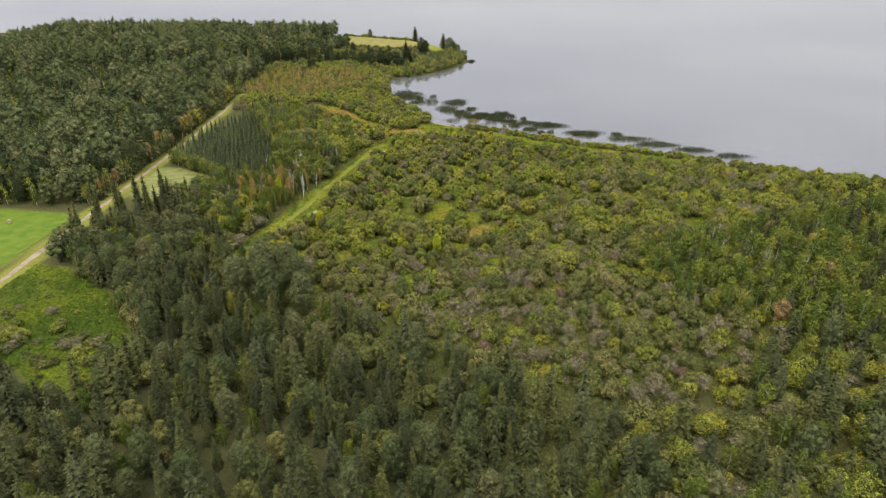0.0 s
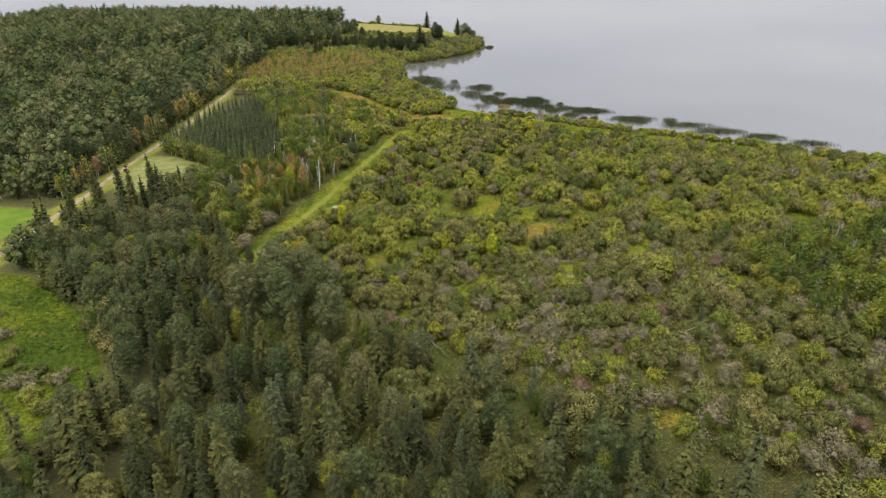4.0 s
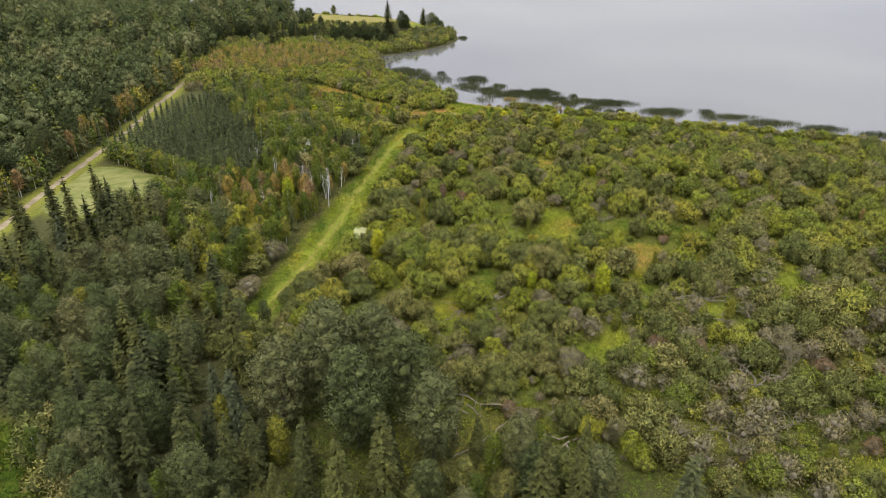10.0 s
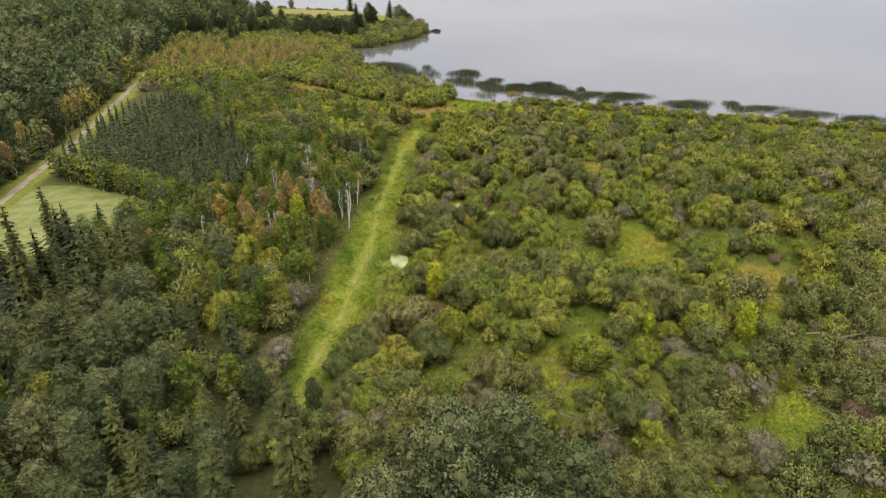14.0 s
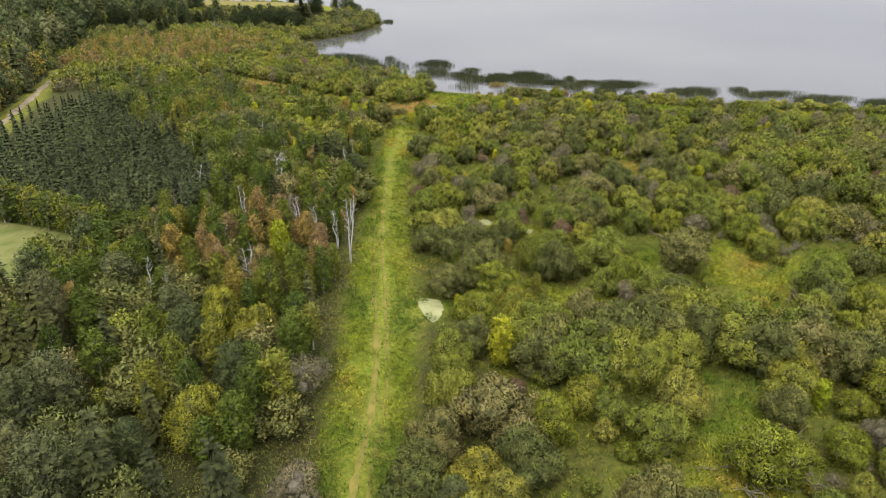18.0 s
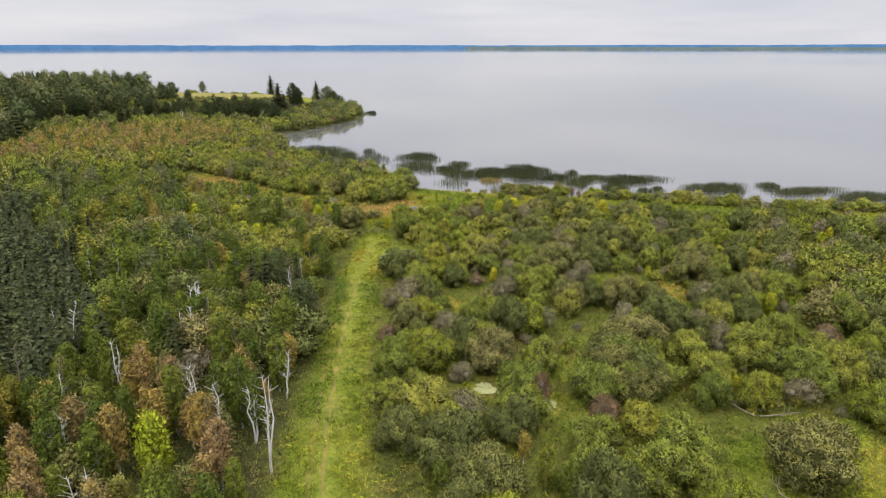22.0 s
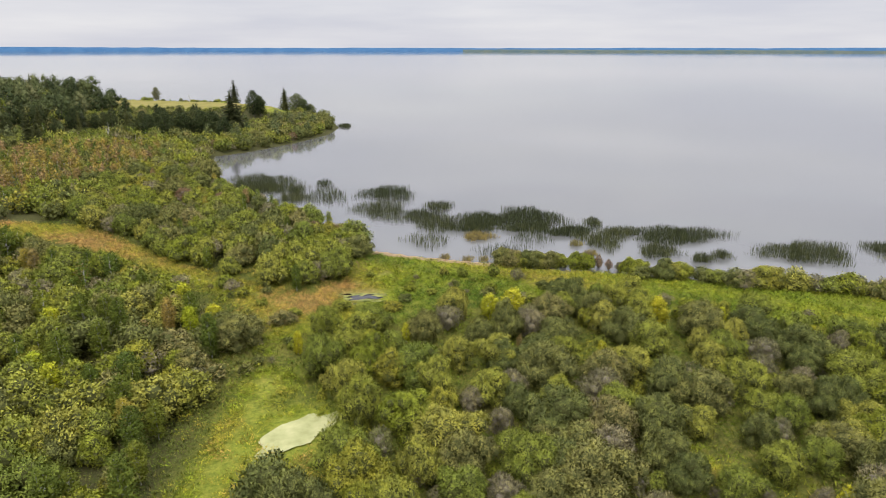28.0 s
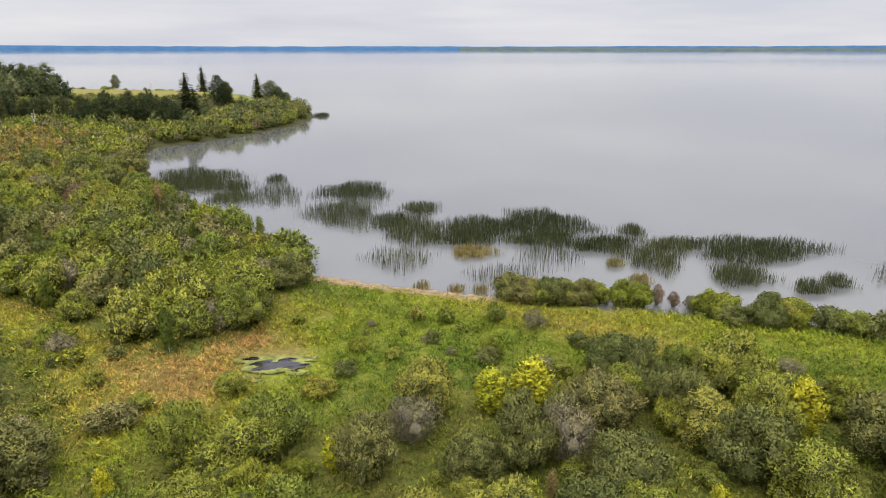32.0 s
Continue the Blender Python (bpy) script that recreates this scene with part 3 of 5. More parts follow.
def broadleaf(seed, fine, tall=10.0, girth=1.7, bare=0.28, narrow=False):
    """An aspen or poplar: straight tapered trunk, rising limbs, a crown of lumps up to the tip."""
    rng = np.random.default_rng(seed)
    crown, trunk = Soup(), Soup()
    stem = bent(rng, (0, 0, -0.2), (rng.normal(0, 0.25), rng.normal(0, 0.25), tall * 0.93), 5, 0.012)
    tube(trunk, stem, np.array((0.016, 0.013, 0.010, 0.006, 0.002)) * tall, 6 if fine else 4)
    spots = []
    k = (46, 20, 9)[2 - fine]
    for j in range(k):
        s = (j + 0.5) / k
        z = tall * (bare + (0.96 - bare) * s)
        prof = math.sin(math.pi * min(1, 0.22 + 0.78 * s) ** 0.9) if narrow else math.sin(math.pi * (0.16 + 0.76 * s)) ** 0.75
        d = girth * prof * rng.uniform(0.3, 0.82) * (0.0 if j == k - 1 else 1)
        a = j * 2.4 + rng.uniform(-0.4, 0.4)
        r = girth * (0.24 + (0.24, 0.18, 0.10)[fine] * prof) * rng.uniform(0.75, 1.25)
        c = np.array([math.cos(a) * d, math.sin(a) * d, z - r * 0.3])
        spots.append((c, (r, r * rng.uniform(0.9, 1.25))))
        if fine and d > 0.3:
            tube(trunk, bent(rng, (0, 0, z - d * 1.1), c, 3), (0.05, 0.035, 0.015), 3)
    leaves, long, wide = ((170, 0.66, 0.46), (1100, 0.36, 0.225), (4600, 0.25, 0.15))[fine]
    lobes(rng, crown, spots, int(leaves * (girth / 1.7) ** 1.3), long, wide, fine, (0.78, 0.5, 0.4)[fine], (0, 0, tall * 0.5), loose=fine > 0)
    return crown, trunk


def conifer(seed, fine, tall=13.0, girth=2.3):
    """A spruce: whorls of drooping boughs round a straight trunk, ragged towards the tip."""
    rng = np.random.default_rng(seed)
    crown, trunk = Soup(), Soup()
    tube(trunk, [(0, 0, -0.2), (0, 0, tall * 0.5), (0, 0, tall * 0.99)], (0.017 * tall, 0.011 * tall, 0.01), 5)
    k = 9
    zs = np.linspace(0.07, 0.97, k)
    a = np.linspace(0, 2 * np.pi, 7)[:-1]
    v, f = [], []
    for j, s in enumerate(zs):
        r = girth * 0.55 * (1 - s) * rng.uniform(0.85, 1.15)
        v.append(np.stack([np.cos(a + j) * r, np.sin(a + j) * r, np.full(6, s * tall)], -1))
    v = np.concatenate(v)
    for j in range(k - 1):
        for q in range(6):
            p0, p1 = j * 6 + q, j * 6 + (q + 1) % 6
            f += [(p0, p1, p1 + 6), (p0, p1 + 6, p0 + 6)]
    crown.add(v, f, v * (1, 1, 0) / girth + (0, 0, 0.6))
    whorls, boughs, sprays = ((10, 6, 0), (16, 7, 4), (25, 9, 15))[fine]
    for j in range(whorls):
        s = 0.06 + 0.92 * (j + rng.uniform(-0.25, 0.25)) / whorls
        reach = girth * (1 - s) ** 0.85 * rng.uniform(0.85, 1.1) + 0.12
        for b in range(boughs if s < 0.75 else max(4, boughs - 3)):
            turn = b * 2 * math.pi / boughs + j * 0.9 + rng.uniform(-0.35, 0.35)
            d = reach * rng.uniform(0.6, 1.2)
            w = np.array([math.cos(turn), math.sin(turn), 0])
            t = np.array([-w[1], w[0], 0])
            z0 = s * tall + 0.10 * d
            drop = d * rng.uniform(0.22, 0.5) * (1 - 0.8 * s)
            wide = (0.24 * d + 0.12) * (1.0, 0.7, 0.4)[fine]
            root = np.array([0, 0, z0])
            tip = w * d + (0, 0, z0 - drop)
            mid = w * d * 0.62 + (0, 0, z0 - drop * 0.42)
            left, right = mid + t * wide - (0, 0, wide * 0.42), mid - t * wide - (0, 0, wide * 0.42)
            crown.add([root, left, tip, right, mid + (0, 0, 0.06)], [(0, 1, 4), (1, 2, 4), (2, 3, 4), (3, 0, 4)],
                      [w * 0.6 + (0, 0, 0.7), w * 0.7 + t * 0.5 + (0, 0, 0.4), w + (0, 0, 0.35), w * 0.7 - t * 0.5 + (0, 0, 0.4), w * 0.5 + (0, 0, 1.0)])
            k = sprays if s < 0.9 else sprays // 3
            if k:   # sprays of needles that hang and fork along the bough
                f = np.sqrt(rng.uniform(0.08, 1.05, k))[:, None]
                side = rng.uniform(-1, 1, (k, 1))
                size = ((0.62, 0.26), (0.40, 0.15))[fine - 1]
                base = w * d * f + (0, 0, 1) * (z0 - drop * f ** 1.3) + t * side * (0.30 * d * (1.12 - f) + 0.08)
                run = w * rng.uniform(0.5, 1.0, (k, 1)) + t * (side * 0.8 + rng.normal(0, 0.25, (k, 1))) + (0, 0, 1) * rng.normal(-0.25, 0.25, (k, 1))
                run /= np.linalg.norm(run, axis=1)[:, None]
                flat = np.cross(run, (0, 0, 1.0) + rng.normal(0, 0.35, (k, 3)))
                flat /= np.linalg.norm(flat, axis=1)[:, None]
                big = rng.uniform(0.7, 1.25, (k, 1)) * (1.1 - 0.45 * s)
                v = np.stack([base + flat * size[1] * big, base - flat * size[1] * big, base + run * size[0] * big], 1).reshape(-1, 3)
                way = w * 0.75 + (0, 0, 0.62) + t * side * 0.4 + rng.normal(0, 0.2, (k, 3))
                crown.add(v, np.arange(3 * k).reshape(-1, 3), np.repeat(way, 3, 0))
    return crown, trunk


def bare_birch(seed, tall=11.0, leaning=0.3, forks=2, twigs=14):
    """A dead birch: white forked stem and short bare branches; one soup for each fork."""
    rng = np.random.default_rng(seed)
    out = []
    for q in range(forks):
        limb = Soup()
        tip = (rng.normal(0, leaning) + (q - 0.5) * 1.3, rng.normal(0, leaning), tall * rng.uniform(0.82, 1.0))
        stem = bent(rng, (q * 0.12, 0, -0.2), tip, 6, 0.03)
        tube(limb, stem, np.array((0.12, 0.11, 0.09, 0.075, 0.05, 0.02)), 6)
        for k in range(twigs):
            s = rng.uniform(0.35, 0.98)
            at = stem[0] + (stem[-1] - stem[0]) * s
            turn = rng.uniform(0, 2 * np.pi)
            d = rng.uniform(0.5, 1.5) * (1.15 - s * 0.6)
            tube(limb, bent(rng, at, at + (math.cos(turn) * d, math.sin(turn) * d, d * rng.uniform(0.3, 1.1)), 3), (0.035, 0.022, 0.01), 3)
        out.append(limb)
    return out


# ================= plants: things and stands =================
PROTO = {}


def proto(key, name, make, crown_mat, wood_mat, label, category, group, wood="trunk"):
    PROTO[key] = (name, make, crown_mat, wood_mat, label, category, group, wood, [])


def soup_mesh(name, soup, mat):
    v, f = soup.data()
    return mesh_of(name, v, f, mat, True, soup.ways())


def thing(key, variant, m):
    """One plant as a thing of its own; the first of a variant is built, the others are copies."""
    name, make, crown_mat, wood_mat, label, category, group, wood, made = PROTO[key]
    while len(made) <= variant:
        made.append(None)
    if made[variant] is None:
        crown, stem = make(variant)
        top = new(name)
        tagged(top, label, category, group)
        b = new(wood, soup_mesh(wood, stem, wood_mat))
        b.parent = top
        a = new("crown", soup_mesh("crown", crown, crown_mat))
        a.parent = top
        top.matrix_basis = m
        made[variant] = top
        return top
    src = made[variant]
    keep = src.scale.copy()
    src.scale = (1, 1, 1)
    out = copy_thing(src, m)
    src.scale = keep
    return out


def stand(name, soups, mat, spots, label, category):
    """A wood too thick to count: one mesh of many plants. spots: x, y, z, turn, wide, tall, tint, kind."""
    vs, fs, ts, ws, base = [], [], [], [], 0
    data = [q.data() + (q.ways(),) for q in soups]
    spots = np.asarray(spots, float)
    for j, (v, f, w) in enumerate(data):
        s = spots[spots[:, 7].astype(int) == j]
        if not len(s):
            continue
        c, d = np.cos(s[:, 3])[:, None], np.sin(s[:, 3])[:, None]
        x = (v[:, 0] * c - v[:, 1] * d) * s[:, 4:5] + s[:, 0:1]
        y = (v[:, 0] * d + v[:, 1] * c) * s[:, 4:5] + s[:, 1:2]
        z = v[:, 2] * s[:, 5:6] + s[:, 2:3]
        vs.append(np.stack([x, y, z], -1).reshape(-1, 3))
        fs.append((f[None] + (np.arange(len(s)) * len(v))[:, None, None]).reshape(-1, 3) + base)
        ts.append(np.repeat(s[:, 6], len(v)))
        base += len(s) * len(v)
        if w is not None:
            ws.append(np.stack([w[:, 0] * c - w[:, 1] * d, w[:, 0] * d + w[:, 1] * c, np.repeat(w[None, :, 2], len(s), 0)], -1).reshape(-1, 3))
    me = mesh_of(name, np.concatenate(vs), np.concatenate(fs), mat, True, np.concatenate(ws) if ws else None)
    at = me.attributes.new("tint", "FLOAT", "POINT")
    at.data.foreach_set("value", np.concatenate(ts).astype(np.float32))
    return tagged(new(name, me), label, category, kind="stuff")


proto("willow", "willow_shrub", lambda k: shrub(100 + k, 2), M_WILLOW, M_TWIG_SHADE, "domed green willow shrub in the wet meadow", "shrub", "willows of the carr", "stem")
proto("olive", "olive_willow_shrub", lambda k: shrub(160 + k, 2), M_OLIVE, M_TWIG_SHADE, "rounded dark olive-green willow shrub", "shrub", "olive willows", "stem")
proto("lime", "yellow_green_willow_shrub", lambda k: shrub(180 + k, 2), M_LIME, M_TWIG_SHADE, "rounded yellow-green willow shrub", "shrub", "yellow-green willows", "stem")
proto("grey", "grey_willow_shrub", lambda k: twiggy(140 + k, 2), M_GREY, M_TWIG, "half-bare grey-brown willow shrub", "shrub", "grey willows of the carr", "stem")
proto("spruce", "spruce_tree", lambda k: conifer(200 + k, 2, 13.0, 2.05 + 0.14 * k), M_SPRUCE, M_BARK, "dark green spruce with drooping boughs", "tree", "wild spruces")
proto("planted", "planted_spruce", lambda k: conifer(240 + k, 1, 7.5, 1.9), M_PLANTED, M_BARK, "young dark spruce in a planted stand", "tree", "planted spruces")
proto("poplar", "poplar_tree", lambda k: broadleaf(300 + k, 2, 14.0, 3.7, 0.16), M_POPLAR, M_BARK, "tall grey-green poplar with a full crown", "tree", "poplars")
proto("ash", "dark_broadleaf_tree", lambda k: broadleaf(320 + k, 2, 12.0, 3.4, 0.12), M_DARK, M_BARK, "dark green broadleaved tree with a rounded crown", "tree", "dark broadleaved trees")
proto("aspen", "aspen_tree", lambda k: broadleaf(340 + k, 2, 9.0, 1.65, 0.12), M_ASPEN, M_BIRCH, "slim green aspen with a pale trunk", "tree", "aspens")
proto("autumn", "autumn_aspen", lambda k: broadleaf(380 + k, 2, 8.0, 1.35, 0.3), M_AUTUMN, M_BIRCH, "small aspen turning orange and brown", "tree", "autumn aspens")
proto("yellow", "yellow_aspen", lambda k: broadleaf(400 + k, 2, 5.0, 1.25, 0.1), M_YELLOW, M_BIRCH, "young aspen with bright yellow leaves", "tree", "yellow aspens")
proto("russet", "russet_bush", lambda k: twiggy(420 + k, 2), M_RED, M_TWIG, "bush with dry russet leaves", "shrub", "russet bushes", "stem")
VARIANTS = dict(willow=6, olive=5, lime=5, grey=4, spruce=5, planted=3, poplar=5, ash=4, aspen=5, autumn=4, yellow=3, russet=2)
SIZE = dict(willow=4.5, olive=4.5, lime=4.5, grey=4.3, spruce=13.0, planted=7.5, poplar=14.5, ash=12.3, aspen=9.2, autumn=8.2, yellow=5.2, russet=4.3)
MID_SHRUBS, LOW_SHRUBS = [shrub(1500 + k, 1) for k in range(6)], [shrub(500 + k, 0) for k in range(5)]
MID = dict(olive=MID_SHRUBS, lime=MID_SHRUBS, willow=MID_SHRUBS, grey=[twiggy(1520 + k, 1) for k in range(4)], spruce=[conifer(1540 + k, 1, 13.0, 2.2 + 0.1 * k) for k in range(5)], planted=[conifer(1560 + k, 1, 7.5, 1.95) for k in range(4)],
           poplar=[broadleaf(1580 + k, 1, 14.0, 3.7, 0.16) for k in range(4)], aspen=[broadleaf(1600 + k, 1, 9.0, 1.65, 0.12) for k in range(5)], autumn=[broadleaf(1620 + k, 1, 8.0, 1.4, 0.28) for k in range(3)], russet=[twiggy(1640 + k, 1) for k in range(2)],
           yellow=[broadleaf(1650 + k, 1, 5.0, 1.25, 0.1) for k in range(2)])
LOW = dict(willow=LOW_SHRUBS, olive=LOW_SHRUBS, lime=LOW_SHRUBS, grey=[twiggy(520 + k, 0) for k in range(4)],
           spruce=[conifer(540 + k, 0, 13.0, 2.8) for k in range(4)], planted=[conifer(560 + k, 0, 7.5, 1.9) for k in range(3)],
           poplar=[broadleaf(580 + k, 0, 14.0, 4.3, 0.28) for k in range(5)], ash=[broadleaf(590 + k, 0, 12.0, 3.8, 0.15) for k in range(4)], aspen=[broadleaf(600 + k, 0, 9.0, 1.65, 0.12) for k in range(4)],
           autumn=[broadleaf(620 + k, 0, 8.0, 1.7, 0.2) for k in range(3)], yellow=[broadleaf(640 + k, 0, 5.0, 1.25, 0.1) for k in range(2)],
           russet=[twiggy(660 + k, 0) for k in range(2)])
PLANTS = {k: [] for k in PROTO}      # each: x, y, tall, wide
dice = np.random.default_rng(11)


def plant(kind, x, y, tall, wide=1.0):
    PLANTS[kind].append((float(x), float(y), float(tall), float(wide)))


def grow(region, spacing, mix, keep=None, gap=0.0, seed=1, girth=(0.78, 1.12)):
    """Plants on a loose grid inside a region. mix: kind -> (share, least, greatest height)."""
    r = np.random.default_rng(seed)
    region = np.array(region, float)
    (x0, y0), (x1, y1) = region.min(0), region.max(0)
    gx, gy = np.meshgrid(np.arange(x0, x1, spacing), np.arange(y0, y1, spacing * 0.9))
    gx = gx + (np.arange(gx.shape[0]) % 2)[:, None] * spacing / 2
    gx, gy = (q.ravel() + r.uniform(-0.42, 0.42, q.size) * spacing for q in (gx, gy))
    ok = inside(region, gx, gy) & (within(LAND, gx, gy) > 1.2) & (r.random(gx.size) > gap)
    ok &= grassy(gx, gy) < 0.35
    if keep is not None:
        ok &= keep(gx, gy)
    kinds = list(mix)
    share = np.array([mix[k][0] for k in kinds], float)
    pick = r.choice(len(kinds), gx.size, p=share / share.sum())
    for x, y, k in zip(gx[ok], gy[ok], pick[ok]):
        _, lo, hi = mix[kinds[k]]
        plant(kinds[k], x, y, r.uniform(lo, hi), r.uniform(*girth))


# the willow carr between the trail and the lake: scrubby in the south, domed in the middle, greyer towards the lake
CARR = [(-88, 150), (-87, 134), (-74, 124), (-60, 118), (-36, 104), (-12, 92), (8, 78), (40, 70), (60, 112), (60, 130), (56, 160), (90, 182), (150, 205), (150, 226), (75, 250), (45, 259), (20, 269), (-3, 279),
        (-26, 296), (-46, 290), (-60, 289), (-68, 276), (-70, 250), (-74, 230), (-77, 200), (-79, 170)]


def south_side(x, y):
    return y - 0.25 * x < 158 + 6 * waves(x * 2, y * 2)


def grey_side(x, y):
    return (y - 0.1 * x > 226 + 14 * waves(x * 1.3, y * 1.3)) & (x > -52)


grow(CARR, 4.9, dict(willow=(0.38, 3.8, 6.2), olive=(0.25, 4.0, 6.6), lime=(0.16, 3.2, 5.8), grey=(0.12, 3.2, 5.4), aspen=(0.04, 3.5, 6.0), yellow=(0.025, 2.2, 4.0), russet=(0.02, 2, 3.5), autumn=(0.025, 3, 5)), lambda x, y: ~south_side(x, y) & ~grey_side(x, y), 0.07, 21, (0.75, 1.1))
grow(CARR, 4.7, dict(olive=(0.38, 3.6, 5.8), grey=(0.18, 3.2, 5.2), willow=(0.36, 3.4, 5.4), lime=(0.05, 3.0, 4.8), yellow=(0.025, 2.2, 4.0), autumn=(0.02, 3, 4.5)), lambda x, y: ~south_side(x, y) & grey_side(x, y), 0.05, 44, (0.75, 1.1))
grow(CARR, 4.2, dict(grey=(0.42, 2.4, 4.8), olive=(0.42, 2.8, 5.8), willow=(0.08, 2.8, 5.2), lime=(0.03, 2.4, 4.6), russet=(0.04, 2.4, 3.6), aspen=(0.02, 4, 6), spruce=(0.01, 5, 7)), south_side, 0.10, 43, (0.7, 1.05))
grow(CARR, 4.2, dict(willow=(0.4, 1.0, 2.4), lime=(0.35, 1.0, 2.2), grey=(0.25, 1.0, 2.2)), None, 0.5, 41)
grow(CARR, 2.7, dict(grey=(0.46, 0.9, 2.2), olive=(0.34, 0.9, 2.3), willow=(0.12, 0.9, 2.0), lime=(0.08, 0.8, 1.8)), lambda x, y: south_side(x, y) & (x < 30), 0.25, 47, (0.9, 1.4))
# tall dark willows in clumps in the middle of the carr
for cx, cy, many, high in ((-63, 165.5, 8, 7.2), (-52, 166, 8, 7.4), (-45, 162, 5, 6.8), (-38, 158, 5, 6.4), (-5, 158, 5, 6.5), (8, 140, 6, 7.0), (20, 128, 6, 6.8), (-50, 205, 4, 6.4)):
    for k in range(many):
        plant(("olive", "olive", "willow")[k % 3], cx + dice.normal(0, 3.4), cy + dice.normal(0, 2.4), high * dice.uniform(0.8, 1.05), dice.uniform(0.85, 1.1))
# thicket where the trail runs out between the tall poplars
grow([(-102, 152), (-97, 128), (-98, 119), (-70, 120), (-78, 132), (-86, 148), (-90, 152)], 3.9, dict(olive=(0.4, 3.5, 6), grey=(0.25, 3, 5), poplar=(0.2, 6, 10), willow=(0.15, 3, 5)), lambda x, y: (y < 140) | (away(TRAIL, x, y) > 4.5), 0.04, 45)
# young mixed wood west of the trail: dark green, with a stand of thin autumn aspens in its middle
AUTUMN_STAND = np.array([(-119, 216), (-98, 214), (-89, 211), (-91.5, 190), (-98, 180), (-110, 182), (-120, 198)], float)
YOUNG = [(-101, 150), (-97.5, 162), (-93.5, 184), (-89.5, 203), (-86, 228), (-81, 254), (-77, 280), (-83, 300), (-97, 318), (-128, 342), (-158, 344), (-163, 336), (-147, 306), (-138, 282), (-120, 253), (-111, 226), (-116, 211), (-131, 214), (-141, 193), (-135, 170), (-112, 158)]
YOUNG_NORTH = np.array([(-85, 238), (-80, 258), (-77, 280), (-83, 300), (-97, 318), (-120, 336), (-112, 300), (-104, 262)], float)
grow(YOUNG, 3.4, dict(aspen=(0.50, 5.5, 9.5), olive=(0.2, 3.5, 6.5), willow=(0.08, 3, 5.5), spruce=(0.06, 6, 10), autumn=(0.03, 5, 7), grey=(0.05, 3, 5), poplar=(0.08, 7, 10)), lambda x, y: ~inside(YOUNG_NORTH, x, y) & ~inside(AUTUMN_STAND, x, y), 0.04, 22, (0.95, 1.35))
grow(AUTUMN_STAND, 3.2, dict(autumn=(0.24, 5.5, 9), aspen=(0.56, 6, 9.5), grey=(0.06, 3, 5), olive=(0.1, 3, 5), spruce=(0.04, 7, 9)), None, 0.08, 46, (0.8, 1.1))
grow(YOUNG_NORTH, 3.6, dict(willow=(0.26, 3, 5), olive=(0.14, 3, 5.4), lime=(0.16, 2.5, 4.5), aspen=(0.30, 4, 7.5), yellow=(0.04, 3, 5), autumn=(0.06, 4, 6.5), grey=(0.06, 3, 4)), None, 0.06, 42, (0.95, 1.3))
# darker wood round the tall spruces
grow([(-154, 134), (-120, 113), (-104, 92), (-98, 118), (-97, 130), (-101, 150), (-112, 158), (-135, 170), (-140, 182), (-150, 176), (-157, 160)], 3.7,
     dict(spruce=(0.26, 7, 12), poplar=(0.36, 7, 11), aspen=(0.16, 6, 9), olive=(0.19, 3, 6), grey=(0.03, 3, 5)), None, 0.04, 32, (0.95, 1.25))
grow([(-160, 150), (-156, 172), (-142, 187), (-121, 174), (-122, 150), (-140, 142)], 4.4, dict(spruce=(0.92, 9, 16), poplar=(0.08, 7, 10)), None, 0.1, 48, (0.85, 1.15))
# planted spruces in rows, and the green belt beside the hay meadow
for j in range(30):
    for k in range(40):
        x, y = -188 + 2.9 * j + 0.9 * k + dice.normal(0, 0.3), 206 - 1.5 * j + 3.4 * k + dice.normal(0, 0.4)
        if inside(PLANTATION, np.array([x]), np.array([y]))[0] and dice.random() > 0.05 and away(ROAD, np.array([x]), np.array([y]))[0] > 5:
            plant("planted", x, y, dice.uniform(6.5, 9.5), dice.uniform(0.72, 0.95))
for k in range(74):
    s = k / 73
    plant(("aspen", "poplar", "aspen")[k % 3], -165 + 48 * s + dice.normal(0, 0.5), 238.5 - 34 * s + (k % 2) * 2.4 + dice.normal(0, 0.4), dice.uniform(6.0, 7.6), 1.35 if k % 3 != 1 else 0.95)
# thicket north of the meadow strip, turning orange inland
ORANGE = np.array([(-196, 472), (-122, 482), (-110, 445), (-116, 404), (-150, 386), (-194, 396)], float)
grow([(-190, 362), (-180, 346), (-160, 345), (-128, 366), (-113, 356), (-101, 342), (-91, 328), (-79, 315), (-72, 307), (-65, 303), (-60, 307), (-58, 316), (-52, 325), (-60, 346), (-75, 372), (-90, 402), (-95, 430), (-100, 462), (-84, 471), (-110, 500), (-150, 522), (-210, 480)], 4.3,
     dict(willow=(0.40, 3, 5.6), olive=(0.18, 3.4, 6.2), lime=(0.20, 3, 5.2), aspen=(0.08, 4, 6.0), autumn=(0.04, 4, 5.5), grey=(0.10, 2.8, 4.6), russet=(0.02, 3, 4.5)), lambda x, y: ~inside(ORANGE, x, y), 0.05, 24, (0.8, 1.15))
grow(ORANGE, 3.6, dict(autumn=(0.60, 4, 6.5), aspen=(0.24, 4, 6.5), willow=(0.12, 3, 4.5), olive=(0.14, 3, 4.5), russet=(0.04, 3, 4)), None, 0.06, 25, (0.9, 1.2))
